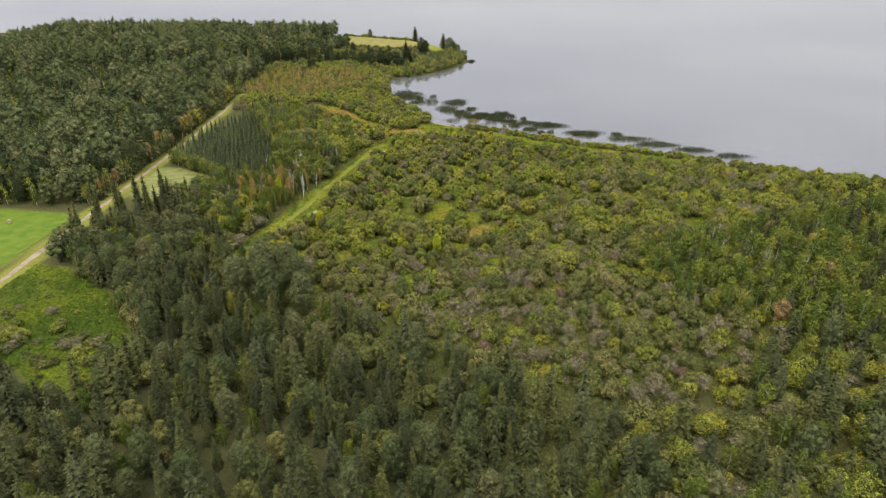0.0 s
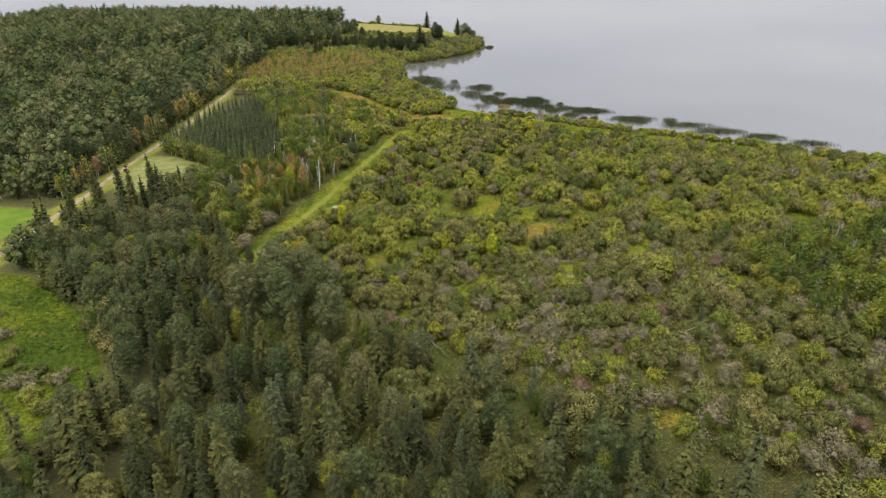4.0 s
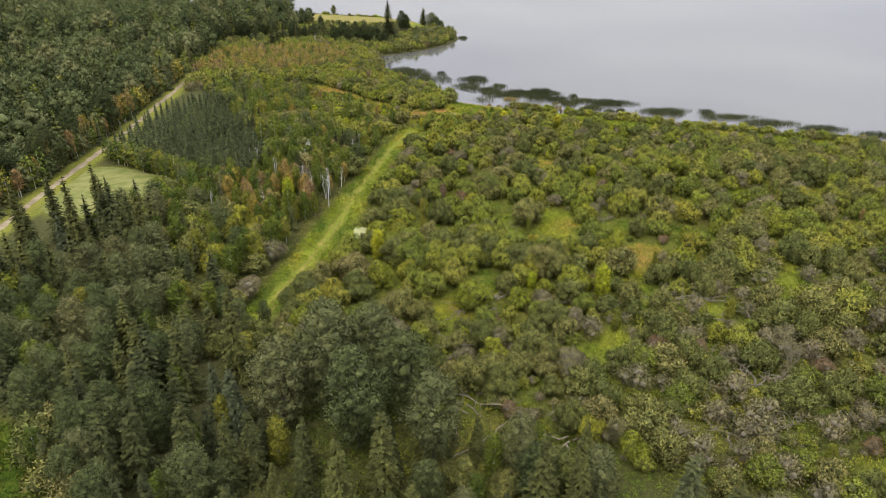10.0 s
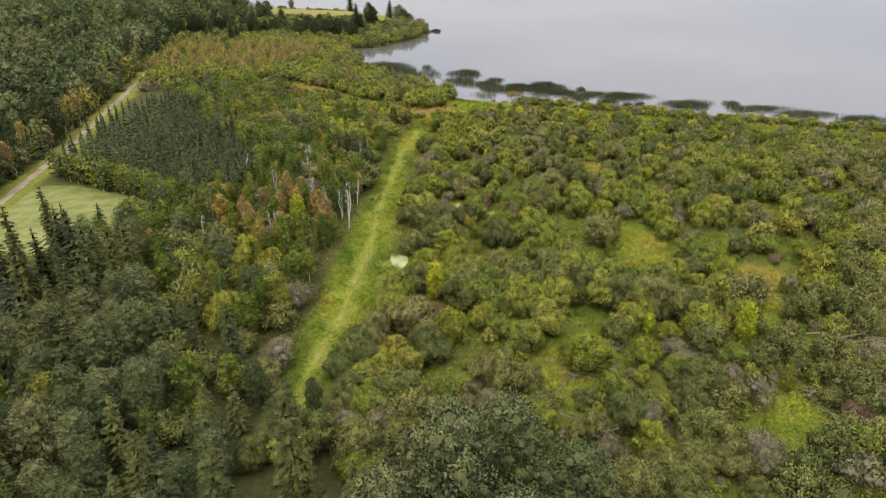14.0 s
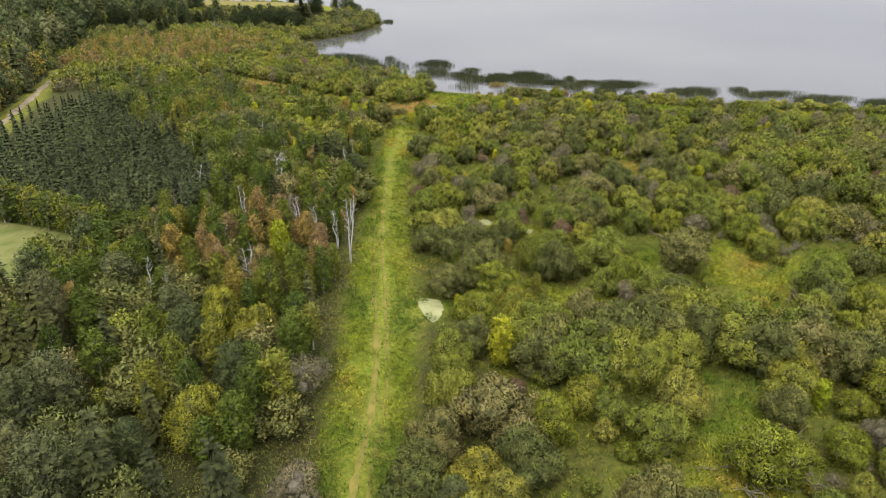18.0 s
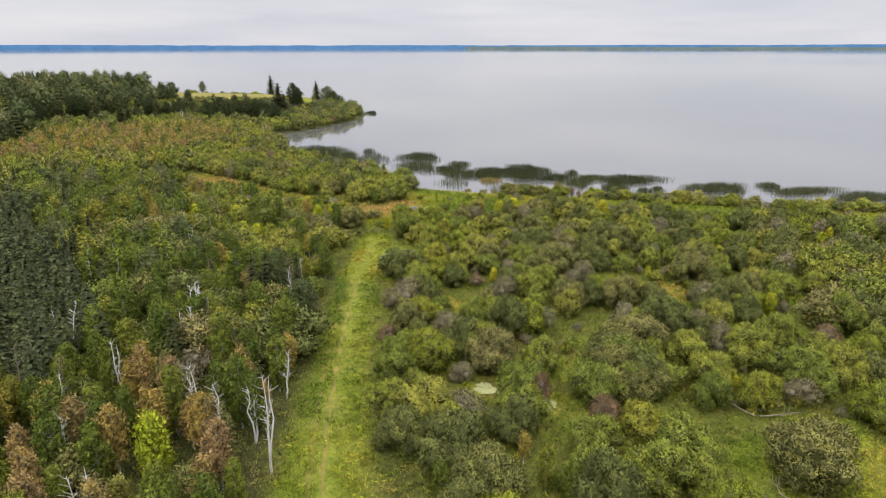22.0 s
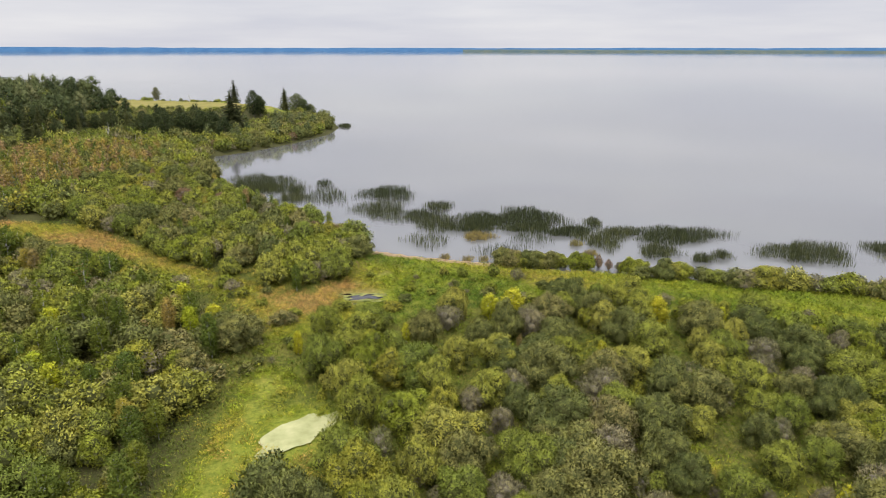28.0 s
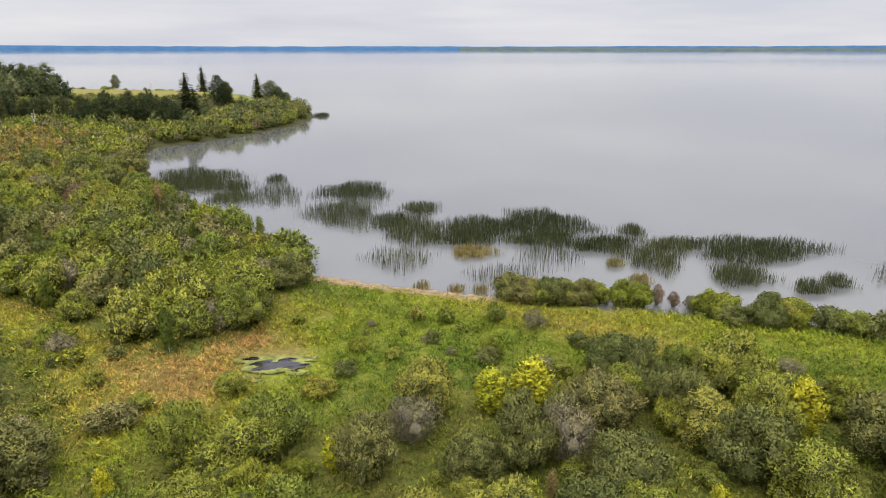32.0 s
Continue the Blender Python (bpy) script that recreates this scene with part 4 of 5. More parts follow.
# shrubs and trees of the point
grow([(-110, 500), (-84, 471), (-68, 490), (-52, 519), (-45, 547), (-48, 578), (-62, 600), (-74, 590), (-104, 606), (-150, 616), (-196, 640), (-215, 560), (-210, 480), (-150, 522)], 4.3,
     dict(willow=(0.22, 3, 5.2), olive=(0.50, 3, 5.8), aspen=(0.12, 4, 6.5), poplar=(0.10, 6, 10), autumn=(0.04, 3, 5), russet=(0.02, 3, 4)), lambda x, y: (y < 545) | (x > -74), 0.03, 26)
grow([(-196, 690), (-180, 684), (-122, 682), (-84, 644), (-66, 612), (-72, 628), (-110, 672), (-175, 703)], 4.5, dict(willow=(0.7, 2.5, 4), aspen=(0.3, 4, 6)), None, 0.2, 33)
# old wood on the bluff and west of the road
grow([(-174, 180), (-176, 240), (-184, 310), (-192, 372), (-198, 400), (-200, 470), (-215, 500), (-185, 540), (-195, 640), (-195, 690), (-290, 725), (-400, 735),
      (-520, 720), (-520, 300), (-330, 180)], 7.2, dict(poplar=(0.40, 10, 18), ash=(0.26, 9, 16), spruce=(0.16, 10, 19), aspen=(0.18, 8, 13)), None, 0.05, 27, (0.8, 1.3))
grow([(-520, 300), (-330, 180), (-300, 178), (-173, 180), (-176, 232), (-260, 300)], 5.5, dict(poplar=(0.3, 9, 13), ash=(0.2, 8, 12), spruce=(0.35, 9, 14), aspen=(0.15, 8, 10)), None, 0.05, 28)
# thin aspens and spruces along the road
grow([(-174, 216), (-179, 216), (-184, 262), (-190, 306), (-201, 384), (-193, 384), (-185, 306), (-178, 262)], 3.4, dict(autumn=(0.40, 6, 10), spruce=(0.42, 6, 11), grey=(0.08, 3, 5), aspen=(0.1, 6, 9)), None, 0.04, 34)
for k in range(150):
    s = k / 149
    y = 182 + 205 * s + dice.normal(0, 0.6)
    plant(("spruce", "autumn", "aspen", "spruce", "poplar")[k % 5], np.interp(y, ROAD[:, 1], ROAD[:, 0]) - dice.uniform(3.6, 6.5), y, dice.uniform(6, 10.5), dice.uniform(0.85, 1.2))
# fore wood under the start of the flight: spruce and poplar
grow([(-175, -30), (-172, 60), (-160, 94), (-138, 80), (-122, 74), (-110, 62), (-101, 70), (-102, 92), (-112, 112), (-98, 124), (-70, 124), (-55, 110), (-35, 98), (-12, 86), (8, 72), (20, 40), (40, -30)], 4.6,
     dict(spruce=(0.66, 6, 15), poplar=(0.15, 7, 12), aspen=(0.09, 5, 8), olive=(0.10, 3, 6)), None, 0.07, 29, (0.85, 1.2))
grow([(8, 72), (40, 68), (62, 110), (110, 120), (120, 40), (80, -30), (40, -30), (20, 40)], 4.3,
     dict(spruce=(0.22, 8, 13), aspen=(0.20, 5, 9), poplar=(0.06, 7, 11), willow=(0.16, 3, 5.5), olive=(0.14, 3, 6), lime=(0.08, 3, 4.5), grey=(0.14, 2.5, 4.5)), None, 0.05, 30, (0.95, 1.35))
grow([(30, 160), (40, 118), (62, 110), (100, 92), (140, 120), (140, 205), (85, 178), (56, 160)], 3.9, dict(aspen=(0.66, 6, 10), spruce=(0.20, 7, 12), autumn=(0.02, 6, 9), yellow=(0.02, 4, 6), willow=(0.10, 3, 5)), None, 0.05, 31, (1.0, 1.4))
# willows along the strand: low bushes with gaps
for k in range(92):
    x = -8 + 165 * (k / 91) + dice.normal(0, 0.7)
    y = float(np.interp(-x, [-150, -96, -54, -30, -9, 4, 18], [229, 252, 273, 282, 293, 300, 306])) - dice.uniform(0.6, 3.8)
    if waves(x * 3.6, 7.0) > -0.8:
        plant(("olive", "willow", "olive", "grey", "willow", "lime")[k % 6], x, y, dice.uniform(2.4, 4.2), dice.uniform(0.95, 1.4))
for k in range(9):
    plant(("olive", "olive", "willow")[k % 3], -28 + 10 * k / 8, 310.5 - 0.28 * k + dice.normal(0, 0.5), dice.uniform(2.6, 3.7), 1.05)
for x, y, tall in ((-15.5, 307.2, 3.0), (-13.5, 306.5, 3.2), (-7.0, 301.6, 3.2), (-5.8, 301, 3.0)):
    plant("lime", x, y, tall, 1.0)
# low bushes scattered over the meadow at the trail's end and over the clearing by the road
def scatter(region, many, kinds, low, high, clear):
    region = np.array(region, float)
    (x0, y0), (x1, y1) = region.min(0), region.max(0)
    while many:
        x, y = dice.uniform(x0, x1), dice.uniform(y0, y1)
        if inside(region, np.array([x]), np.array([y]))[0] and all(np.hypot(x - px, y - py) > pr + clear for px, py, pr in POOLS):
            plant(kinds[many % len(kinds)], x, y, dice.uniform(low, high), dice.uniform(0.9, 1.5))
            many -= 1


scatter([(-100, 318), (-88, 282), (-78, 268), (-72, 272), (-62, 283), (-66, 300), (-84, 312)], 46, ("olive", "willow", "grey", "olive", "lime"), 0.8, 2.4, 1.0)
scatter([(-64, 296), (-60, 284), (-44, 288), (-20, 286), (10, 272), (8, 280), (-26, 299), (-46, 306)], 42, ("willow", "olive", "lime", "grey"), 0.6, 1.8, 1.2)
scatter([(-156, 100), (-138, 84), (-122, 78), (-110, 68), (-104, 76), (-106, 90), (-120, 96), (-140, 106)], 60, ("olive", "willow", "grey", "olive"), 0.8, 3.0, 0.0)
scatter([(-148, 126), (-120, 108), (-112, 96), (-124, 96), (-146, 110)], 20, ("olive", "willow"), 0.6, 1.5, 0.0)
# single trees and shrubs that stand out: kind, x, y, height, breadth
LONE = [("spruce", -142, 185.5, 16, 0.85), ("spruce", -141, 172, 17.5, 0.8), ("spruce", -147, 176, 17, 0.8), ("spruce", -152, 171, 16, 0.85), ("spruce", -125, 169, 15.5, 0.85), ("spruce", -133, 169, 13, 0.9),
        ("spruce", -137, 160, 14, 0.85), ("spruce", -145, 163, 15, 0.85), ("spruce", -150, 155, 14, 0.9), ("spruce", -130, 158, 12, 0.9), ("spruce", -154, 162, 14, 0.9), ("poplar", -126, 180.5, 11.5, 0.9),
        ("spruce", -92, 123, 17.5, 0.85), ("poplar", -77, 117, 18, 1.1), ("poplar", -71, 121, 15.5, 1.15)]
LONE += [("poplar", -66, 114, 15, 1.1), ("poplar", -83, 113, 15, 1.1), ("poplar", -72, 108, 16, 1.1), ("poplar", -62, 106, 14, 1.1), ("spruce", -97, 528, 13, 0.9),
         ("ash", -84, 580, 9, 1.1), ("spruce", -170, 490, 16, 1.4), ("spruce", -166, 487, 13, 1.4), ("ash", -121, 505, 13, 1.15), ("ash", -114, 508, 12, 1.15), ("ash", -107, 512, 12.5, 1.15), ("ash", -101, 516, 10, 1.15), ("ash", -129, 510, 11, 1.15), ("ash", -127, 530, 12, 1.1), ("ash", -112, 527, 12.5, 1.1), ("ash", -120, 540, 11, 1.1)]
LONE += [("ash", -105, 535, 10, 1.1), ("spruce", -160, 520, 12, 0.9), ("ash", -98, 545, 9, 1.1), ("yellow", -35, 286, 4.6, 1.5), ("yellow", -38.5, 286, 4.0, 1.4), ("yellow", -16, 277, 5.2, 1.1), ("yellow", -52, 281, 3.0, 0.9),
         ("yellow", -74, 166, 7.0, 0.85), ("lime", -70, 183, 4.6, 1.2), ("russet", -76.9, 159, 4.0, 0.6), ("yellow", -66.7, 280, 3.6, 0.7), ("yellow", -78, 288, 5.2, 1.1), ("autumn", -84, 289, 6.5, 0.9), ("lime", -106, 178, 7.5, 0.7), ("lime", -107, 160, 6.5, 0.8), ("lime", -102, 175, 6.0, 0.8), ("yellow", -99.5, 198, 8.0, 0.8), ("autumn", -113, 184, 6.0, 1.1), ("grey", -96.3, 166, 5.0, 1.1), ("yellow", -30, 148, 7.5, 0.8), ("willow", -54, 308, 1.4, 1.0), ("willow", -60, 294, 2.0, 1.3), ("willow", -41, 306, 1.8, 0.8), ("willow", -38, 305, 1.9, 0.9)]
LONE += [("willow", -32.5, 304, 2.2, 0.8), ("grey", -29, 301, 2.4, 1.0), ("olive", -74.5, 284, 5.0, 1.2), ("olive", -77, 287, 4.2, 1.1), ("willow", -72, 298, 1.6, 0.9), ("russet", -11, 306.2, 2.6, 0.6), ("grey", -7.8, 304, 2.0, 0.8),
         ("olive", -55, 321, 4.2, 1.3), ("grey", -58, 322, 3.6, 1.2), ("russet", -9.5, 305, 2.0, 0.7), ("russet", -54.7, 196.5, 5.4, 0.55), ("russet", -59.7, 202.8, 4.4, 0.5), ("russet", -74, 160, 3.2, 0.6)]
for k in range(30):   # the dark wooded front of the bluff
    LONE.append((("ash", "ash", "spruce", "ash")[k % 4], -214 + 4.0 * k + dice.normal(0, 1.5), 500 + 26 * math.sin(k / 29 * 3.0) + dice.normal(0, 4), dice.uniform(7, 12), dice.uniform(0.9, 1.2)))
# trees that stand up from the point: kind, x, y, height of the tip above the lake, breadth
for kind, x, y, tip, wide in (("spruce", -95, 526, 21.5, 1.7), ("spruce", -92, 524, 15, 1.7), ("spruce", -103, 646, 21, 1.6), ("ash", -87, 570, 18.5, 1.0), ("ash", -84, 573, 15, 1.1), ("spruce", -71, 614, 17.5, 1.6), ("poplar", -64, 606, 14, 1.6), ("poplar", -60, 602, 11, 1.5), ("poplar", -56, 604, 8, 1.4), ("poplar", -153, 660, 15.5, 1.2)):
    LONE.append((kind, x, y, tip - on_ground(x, y), wide))
for k in range(26):   # a row of trees behind the field
    x = -190 + 82 * k / 25
    LONE.append((("poplar", "olive", "willow")[k % 3], x + dice.normal(0, 1.5), 708 - 0.42 * (x + 190) - dice.uniform(6, 12), dice.uniform(4.0, 6.5), 1.3))
grow([(-152, 512), (-100, 520), (-86, 545), (-100, 560), (-150, 556)], 6.0, dict(ash=(0.45, 5, 9), olive=(0.55, 3, 5)), None, 0.05, 36)
grow([(-185, 545), (-74, 545), (-70, 575), (-92, 588), (-113, 580), (-150, 592), (-182, 608)], 3.6, dict(willow=(0.5, 1.2, 2.4), olive=(0.5, 1.2, 2.6)), None, 0.1, 38)
grow([(-195, 520), (-156, 530), (-160, 596), (-195, 606)], 6.5, dict(ash=(0.5, 7, 12), poplar=(0.3, 8, 13), spruce=(0.2, 9, 13)), None, 0.1, 37)


def site(x, y, tall, size, wide, turn):
    s = tall / size
    return Matrix.LocRotScale((x, y, on_ground(x, y) - 0.05), Euler((0, 0, turn)), (s * wide, s * wide, s))


NEAR_LINE = np.array([(-14, -20), (-50, 55), (-74, 108), (-70, 150), (-52, 200), (-40, 235), (-28, 285)], float)


def settle():
    """The plants that the flight passes nearest become things; the rest stand in woods of one mesh each."""
    few = dict(willow=300, olive=260, lime=200, grey=200, spruce=260, planted=60, poplar=200, ash=30, aspen=260, autumn=120, yellow=60, russet=40)
    for kind, spots in PLANTS.items():
        a = np.array(spots)
        gap = np.min([np.hypot(a[:, 0] - q[1] + 0.4, a[:, 1] - q[2] + 1.0) / (0.28 * q[3] + 1.2) for q in LONE], axis=0)
        a = a[gap > 1]
        order = np.argsort(away(NEAR_LINE, a[:, 0], a[:, 1]))
        r = np.random.default_rng(len(a))
        for k in order[: few[kind]]:
            x, y, tall, wide = a[k]
            thing(kind, int(r.integers(VARIANTS[kind])), site(x, y, tall, SIZE[kind], wide, r.uniform(0, 6.28)))
        rest = a[order[few[kind]:]]
        if len(rest):
            close = (rest[:, 2] > 2.3) & (((rest[:, 0] > -150) & (rest[:, 1] < 335)) | ((rest[:, 0] > -120) & (rest[:, 1] < 415)))
            for low, part_of, where in ((MID.get(kind, LOW[kind]), rest[close], "_thicket"), (LOW[kind], rest[~close], "_wood")):
                spread(kind, low, part_of, where, r)


def spread(kind, low, rest, where, r):
    if len(rest):
        z = height(rest[:, 0], rest[:, 1]) - 0.05
        s = rest[:, 2] / SIZE[kind]
        spots = np.stack([rest[:, 0], rest[:, 1], z, r.uniform(0, 6.28, len(rest)), s * rest[:, 3], s, r.random(len(rest)), r.integers(len(low), size=len(rest))], -1)
        name, _, crown_mat, wood_mat, label, category, _, wood, _ = PROTO[kind]
        stand(name + where, [q[0] for q in low], crown_mat, spots, "thick stand of " + label, category)
        stand(name + where + "_" + wood, [q[1] for q in low], wood_mat, spots, wood + " of a thick stand of trees", category)


settle()
for k, (kind, x, y, tall, wide) in enumerate(LONE):
    thing(kind, k % VARIANTS[kind], site(x, y, tall, SIZE[kind], wide, k * 1.7))


# ================= road, fields, trail, pools =================
def ribbon(line, wide, lift, ragged, seed, step=2.0):
    """A strip that follows a line over the ground."""
    r = np.random.default_rng(seed)
    d = np.concatenate([[0], np.cumsum(np.hypot(*np.diff(line, axis=0).T))])
    t = np.arange(0, d[-1], step)
    x, y = np.interp(t, d, line[:, 0]), np.interp(t, d, line[:, 1])
    k = np.ones(7) / 7
    x, y = (np.convolve(np.pad(q, 3, mode="edge"), k, "valid") for q in (x, y))
    w = np.stack([np.gradient(x), np.gradient(y)], -1)
    w /= np.linalg.norm(w, axis=1)[:, None]
    cols = []
    for s in (-0.5, -0.2, 0.2, 0.5):
        o = wide * s + r.normal(0, ragged, len(t)) * abs(s)
        px, py = x - w[:, 1] * o, y + w[:, 0] * o
        cols.append(np.stack([px, py, height(px, py) + lift - (0.05 if abs(s) == 0.5 else 0)], -1))
    v = np.stack(cols, 1)
    i = np.arange(v.shape[0] * 4).reshape(-1, 4)
    f = np.stack([i[:-1, :-1], i[:-1, 1:], i[1:, 1:], i[1:, :-1]], -1).reshape(-1, 4)
    return v.reshape(-1, 3), f


def patch(poly, lift, step, ragged, seed):
    """A flat sheet inside a ring of corners, its rim softened."""
    r = np.random.default_rng(seed)
    c = poly.mean(0)
    ring = []
    for a, b in zip(poly, np.roll(poly, -1, 0)):
        k = max(2, int(np.hypot(*(b - a)) / step))
        ring += [a + (b - a) * q / k for q in range(k)]
    ring = np.array(ring)
    for _ in range(2):
        ring = (np.roll(ring, 1, 0) + 2 * ring + np.roll(ring, -1, 0)) / 4
    ring += r.normal(0, ragged, ring.shape)
    v, m = [], len(ring)
    for s in (1.0, 0.75, 0.5, 0.25):
        q = c + (ring - c) * s
        v.append(np.stack([q[:, 0], q[:, 1], height(q[:, 0], q[:, 1]) + lift], -1))
    f = []
    for k in range(3):
        for j in range(m):
            f.append((k * m + j, k * m + (j + 1) % m, (k + 1) * m + (j + 1) % m, (k + 1) * m + j))
    v = np.concatenate(v)
    v = np.concatenate([v, [(c[0], c[1], on_ground(*c) + lift)]])
    for j in range(m):
        f.append((3 * m + j, 3 * m + (j + 1) % m, 4 * m, 4 * m))
    f = np.array(f)
    tri = np.concatenate([f[:, :3], f[: 3 * m][:, [0, 2, 3]]])
    return v, tri


def lay(name, vf, mat, label, category):
    return tagged(new(name, mesh_of(name, *vf, mat, True)), label, category, kind="structure")


lay("road", ribbon(ROAD, 2.1, 0.09, 0.5, 1), M_ROAD, "pale gravel road between verges of grass", "road")
lay("trail", ribbon(RUT - (0.6, 0), 0.6, 0.08, 0.3, 2, 1.2), M_TRAIL, "trodden yellow rut of a grassy trail", "trail")
lay("trail_rut", ribbon(RUT + (0.8, 0), 0.5, 0.075, 0.25, 3, 1.2), M_TRAIL, "trodden yellow rut of a grassy trail", "trail")
lay("crop_field", patch(FIELD_CROP, 0.06, 4, 0.3, 4), M_CROP, "bright green field beside the road", "field")
lay("hay_meadow", patch(FIELD_HAY, 0.06, 3, 0.3, 5), M_FIELD, "pale mown hay meadow among the trees", "field")
lay("point_field", patch(FIELD_POINT, 0.12, 4, 0.6, 6), M_DRYFIELD, "dry yellow grass field on the bluff", "field")


def pool(name, x, y, wide, deep, turn, mat, lift, label, seed):
    a = np.linspace(0, 2 * np.pi, 37)[:-1]
    r = np.random.default_rng(seed)
    rim = 0.95 + sum(r.uniform(0.35, 1.0) * 0.30 / j ** 0.6 * np.sin(j * a + r.uniform(0, 6.28)) for j in (2, 3, 5, 8))
    q = np.stack([np.cos(a) * wide, np.sin(a) * deep], -1) * np.clip(rim, 0.3, 1.5)[:, None]
    c, d = math.cos(turn), math.sin(turn)
    ring = np.stack([x + q[:, 0] * c - q[:, 1] * d, y + q[:, 0] * d + q[:, 1] * c], -1)
    v, f = patch(ring, 0, 0.5, 0.05, seed)
    v[:, 2] = on_ground(x, y) + lift
    lay(name, (v, f), mat, label, "pond")


pool("pond", -79.5, 181, 1.9, 3.0, 0.2, M_SCUM, 0.16, "small pool covered with pale duckweed", 7)
pool("pond", -67.0, 261.6, 2.5, 5.2, -0.85, M_SCUM, 0.16, "pool covered with pale yellow-green duckweed", 8)
pool("pond", -64.5, 208, 1.1, 2.0, 0.5, M_SCUM, 0.16, "small pool covered with pale duckweed", 9)
pool("pond", -58.5, 203, 1.1, 1.0, 0.5, M_SCUM, 0.16, "small pool covered with pale duckweed", 10)
pool("pond", -56.4, 298.9, 3.4, 1.9, -0.35, M_WEED, 0.13, "shallow pool rimmed with pale weed", 12)
for k, (x, y, wide, deep) in enumerate([(-60.0, 300.6, 1.6, 0.8), (-53.4, 299.6, 1.5, 0.7), (-54.0, 296.6, 1.4, 0.6), (-58.4, 296.6, 1.2, 0.6)]):
    pool("pond", x, y, wide, deep, -0.3, M_WEED, 0.125, "patch of pale water weed in the shallow pool", 150 + k)
for k, (x, y, wide, deep) in enumerate([(-56.4, 298.6, 2.1, 0.8), (-54.3, 298.0, 1.3, 0.5), (-57.6, 299.4, 1.2, 0.5), (-55.2, 299.6, 0.9, 0.35), (-58.6, 300.6, 0.8, 0.4)]):
    pool("pool", x, y, wide, deep, 0.1, M_POOL, 0.145, "dark open water in the shallow pool", 130 + k)
STRAND = np.array([(-52, 325.2), (-44, 319.6), (-37, 315.8), (-30, 311.8), (-24, 308.8)], float)
lay("strand", ribbon(STRAND, 2.2, 0.10, 0.7, 14, 0.8), M_SAND, "strand of brown reed litter at the water's edge", "shore")

# ================= bare birches and snags =================
def snag(x, y, tall, forks, seed, twigs=20, bark=None, name="dead_birch", label="dead white birch with bare forked branches"):
    top = new(name)
    tagged(top, label, "tree", "bare birches")
    for soup in bare_birch(seed, tall, 0.3, forks, twigs):
        w = new("trunk", soup_mesh("trunk", soup, bark or M_BIRCH))
        w.parent = top
    top.matrix_basis = pose(x, y, on_ground(x, y), 0, 0, seed * 47)


for k, (x, y, tall, forks) in enumerate([(-89.2, 197, 11, 2), (-86, 239, 8.5, 1), (-87.6, 237, 8, 1), (-108, 200.5, 7.5, 2), (-110, 266, 8, 2), (-104, 191, 7.5, 2), (-100.6, 223, 8, 2), (-106, 265, 8, 1), (-103, 225, 7, 2), (-88, 211, 6.5, 1), (-91, 203, 7, 2), (-106, 213, 8.5, 2),
                                        (61, 160, 9, 2), (61, 139, 9, 1), (66, 145, 9.5, 2), (70, 140, 10, 1), (-143, 499, 9, 2), (60, 78, 6, 1), (-130, 640, 5, 2)]):
    snag(x, y, tall, forks, 700 + k)
for k in range(26):
    snag(dice.uniform(-122, -93), dice.uniform(182, 252), dice.uniform(6.5, 9.5), 1 + k % 2, 740 + k, 26, M_TWIG if k % 3 else M_BIRCH)
for k in range(8):
    snag(dice.uniform(58, 84), dice.uniform(132, 160), dice.uniform(8, 10.5), 1 + k % 2, 780 + k, 14)
for k, (x, y) in enumerate([(-5.3, 124.5), (36, 123)]):
    snag(x, y, 5.5, 3, 800 + k, 26, M_TWIG, "dead_shrub_tree", "dead grey tree with a fan of bare twigs")

def deadwood(x, y, seed, size=1.0):
    """Fallen grey branches in a tangle on the ground."""
    r = np.random.default_rng(seed)
    top = new("fallen_branches")
    tagged(top, "tangle of fallen grey branches among the shrubs", "dead wood", "fallen branches")
    for k in range(5):
        limb = Soup()
        a, long = r.uniform(0, 6.28), r.uniform(2.0, 4.2)
        w = np.array([math.cos(a), math.sin(a), r.uniform(0.05, 0.35)])
        at = np.array([r.normal(0, 0.8), r.normal(0, 0.8), 0.2])
        tube(limb, bent(r, at, at + w * long, 4), (0.10, 0.08, 0.05, 0.02), 4)
        for q in range(5):
            b = at + w * long * r.uniform(0.3, 0.95)
            tube(limb, bent(r, b, b + r.normal(0, 0.5, 3) + (0, 0, 0.5), 3), (0.04, 0.03, 0.01), 3)
        p = new("branch", soup_mesh("branch", limb, M_TWIG))
        p.parent = top
    top.matrix_basis = pose(x, y, on_ground(x, y) + 0.3) @ Matrix.Scale(size, 4)


for k in range(44):
    deadwood(dice.uniform(-62, 15), dice.uniform(108, 150), 820 + k, dice.uniform(0.9, 1.7))
for k, (x, y) in enumerate([(-30, 172), (-22, 186), (-36, 196), (-44, 182), (-10, 190), (-40, 168), (-52, 205)]):
    deadwood(x, y, 870 + k)

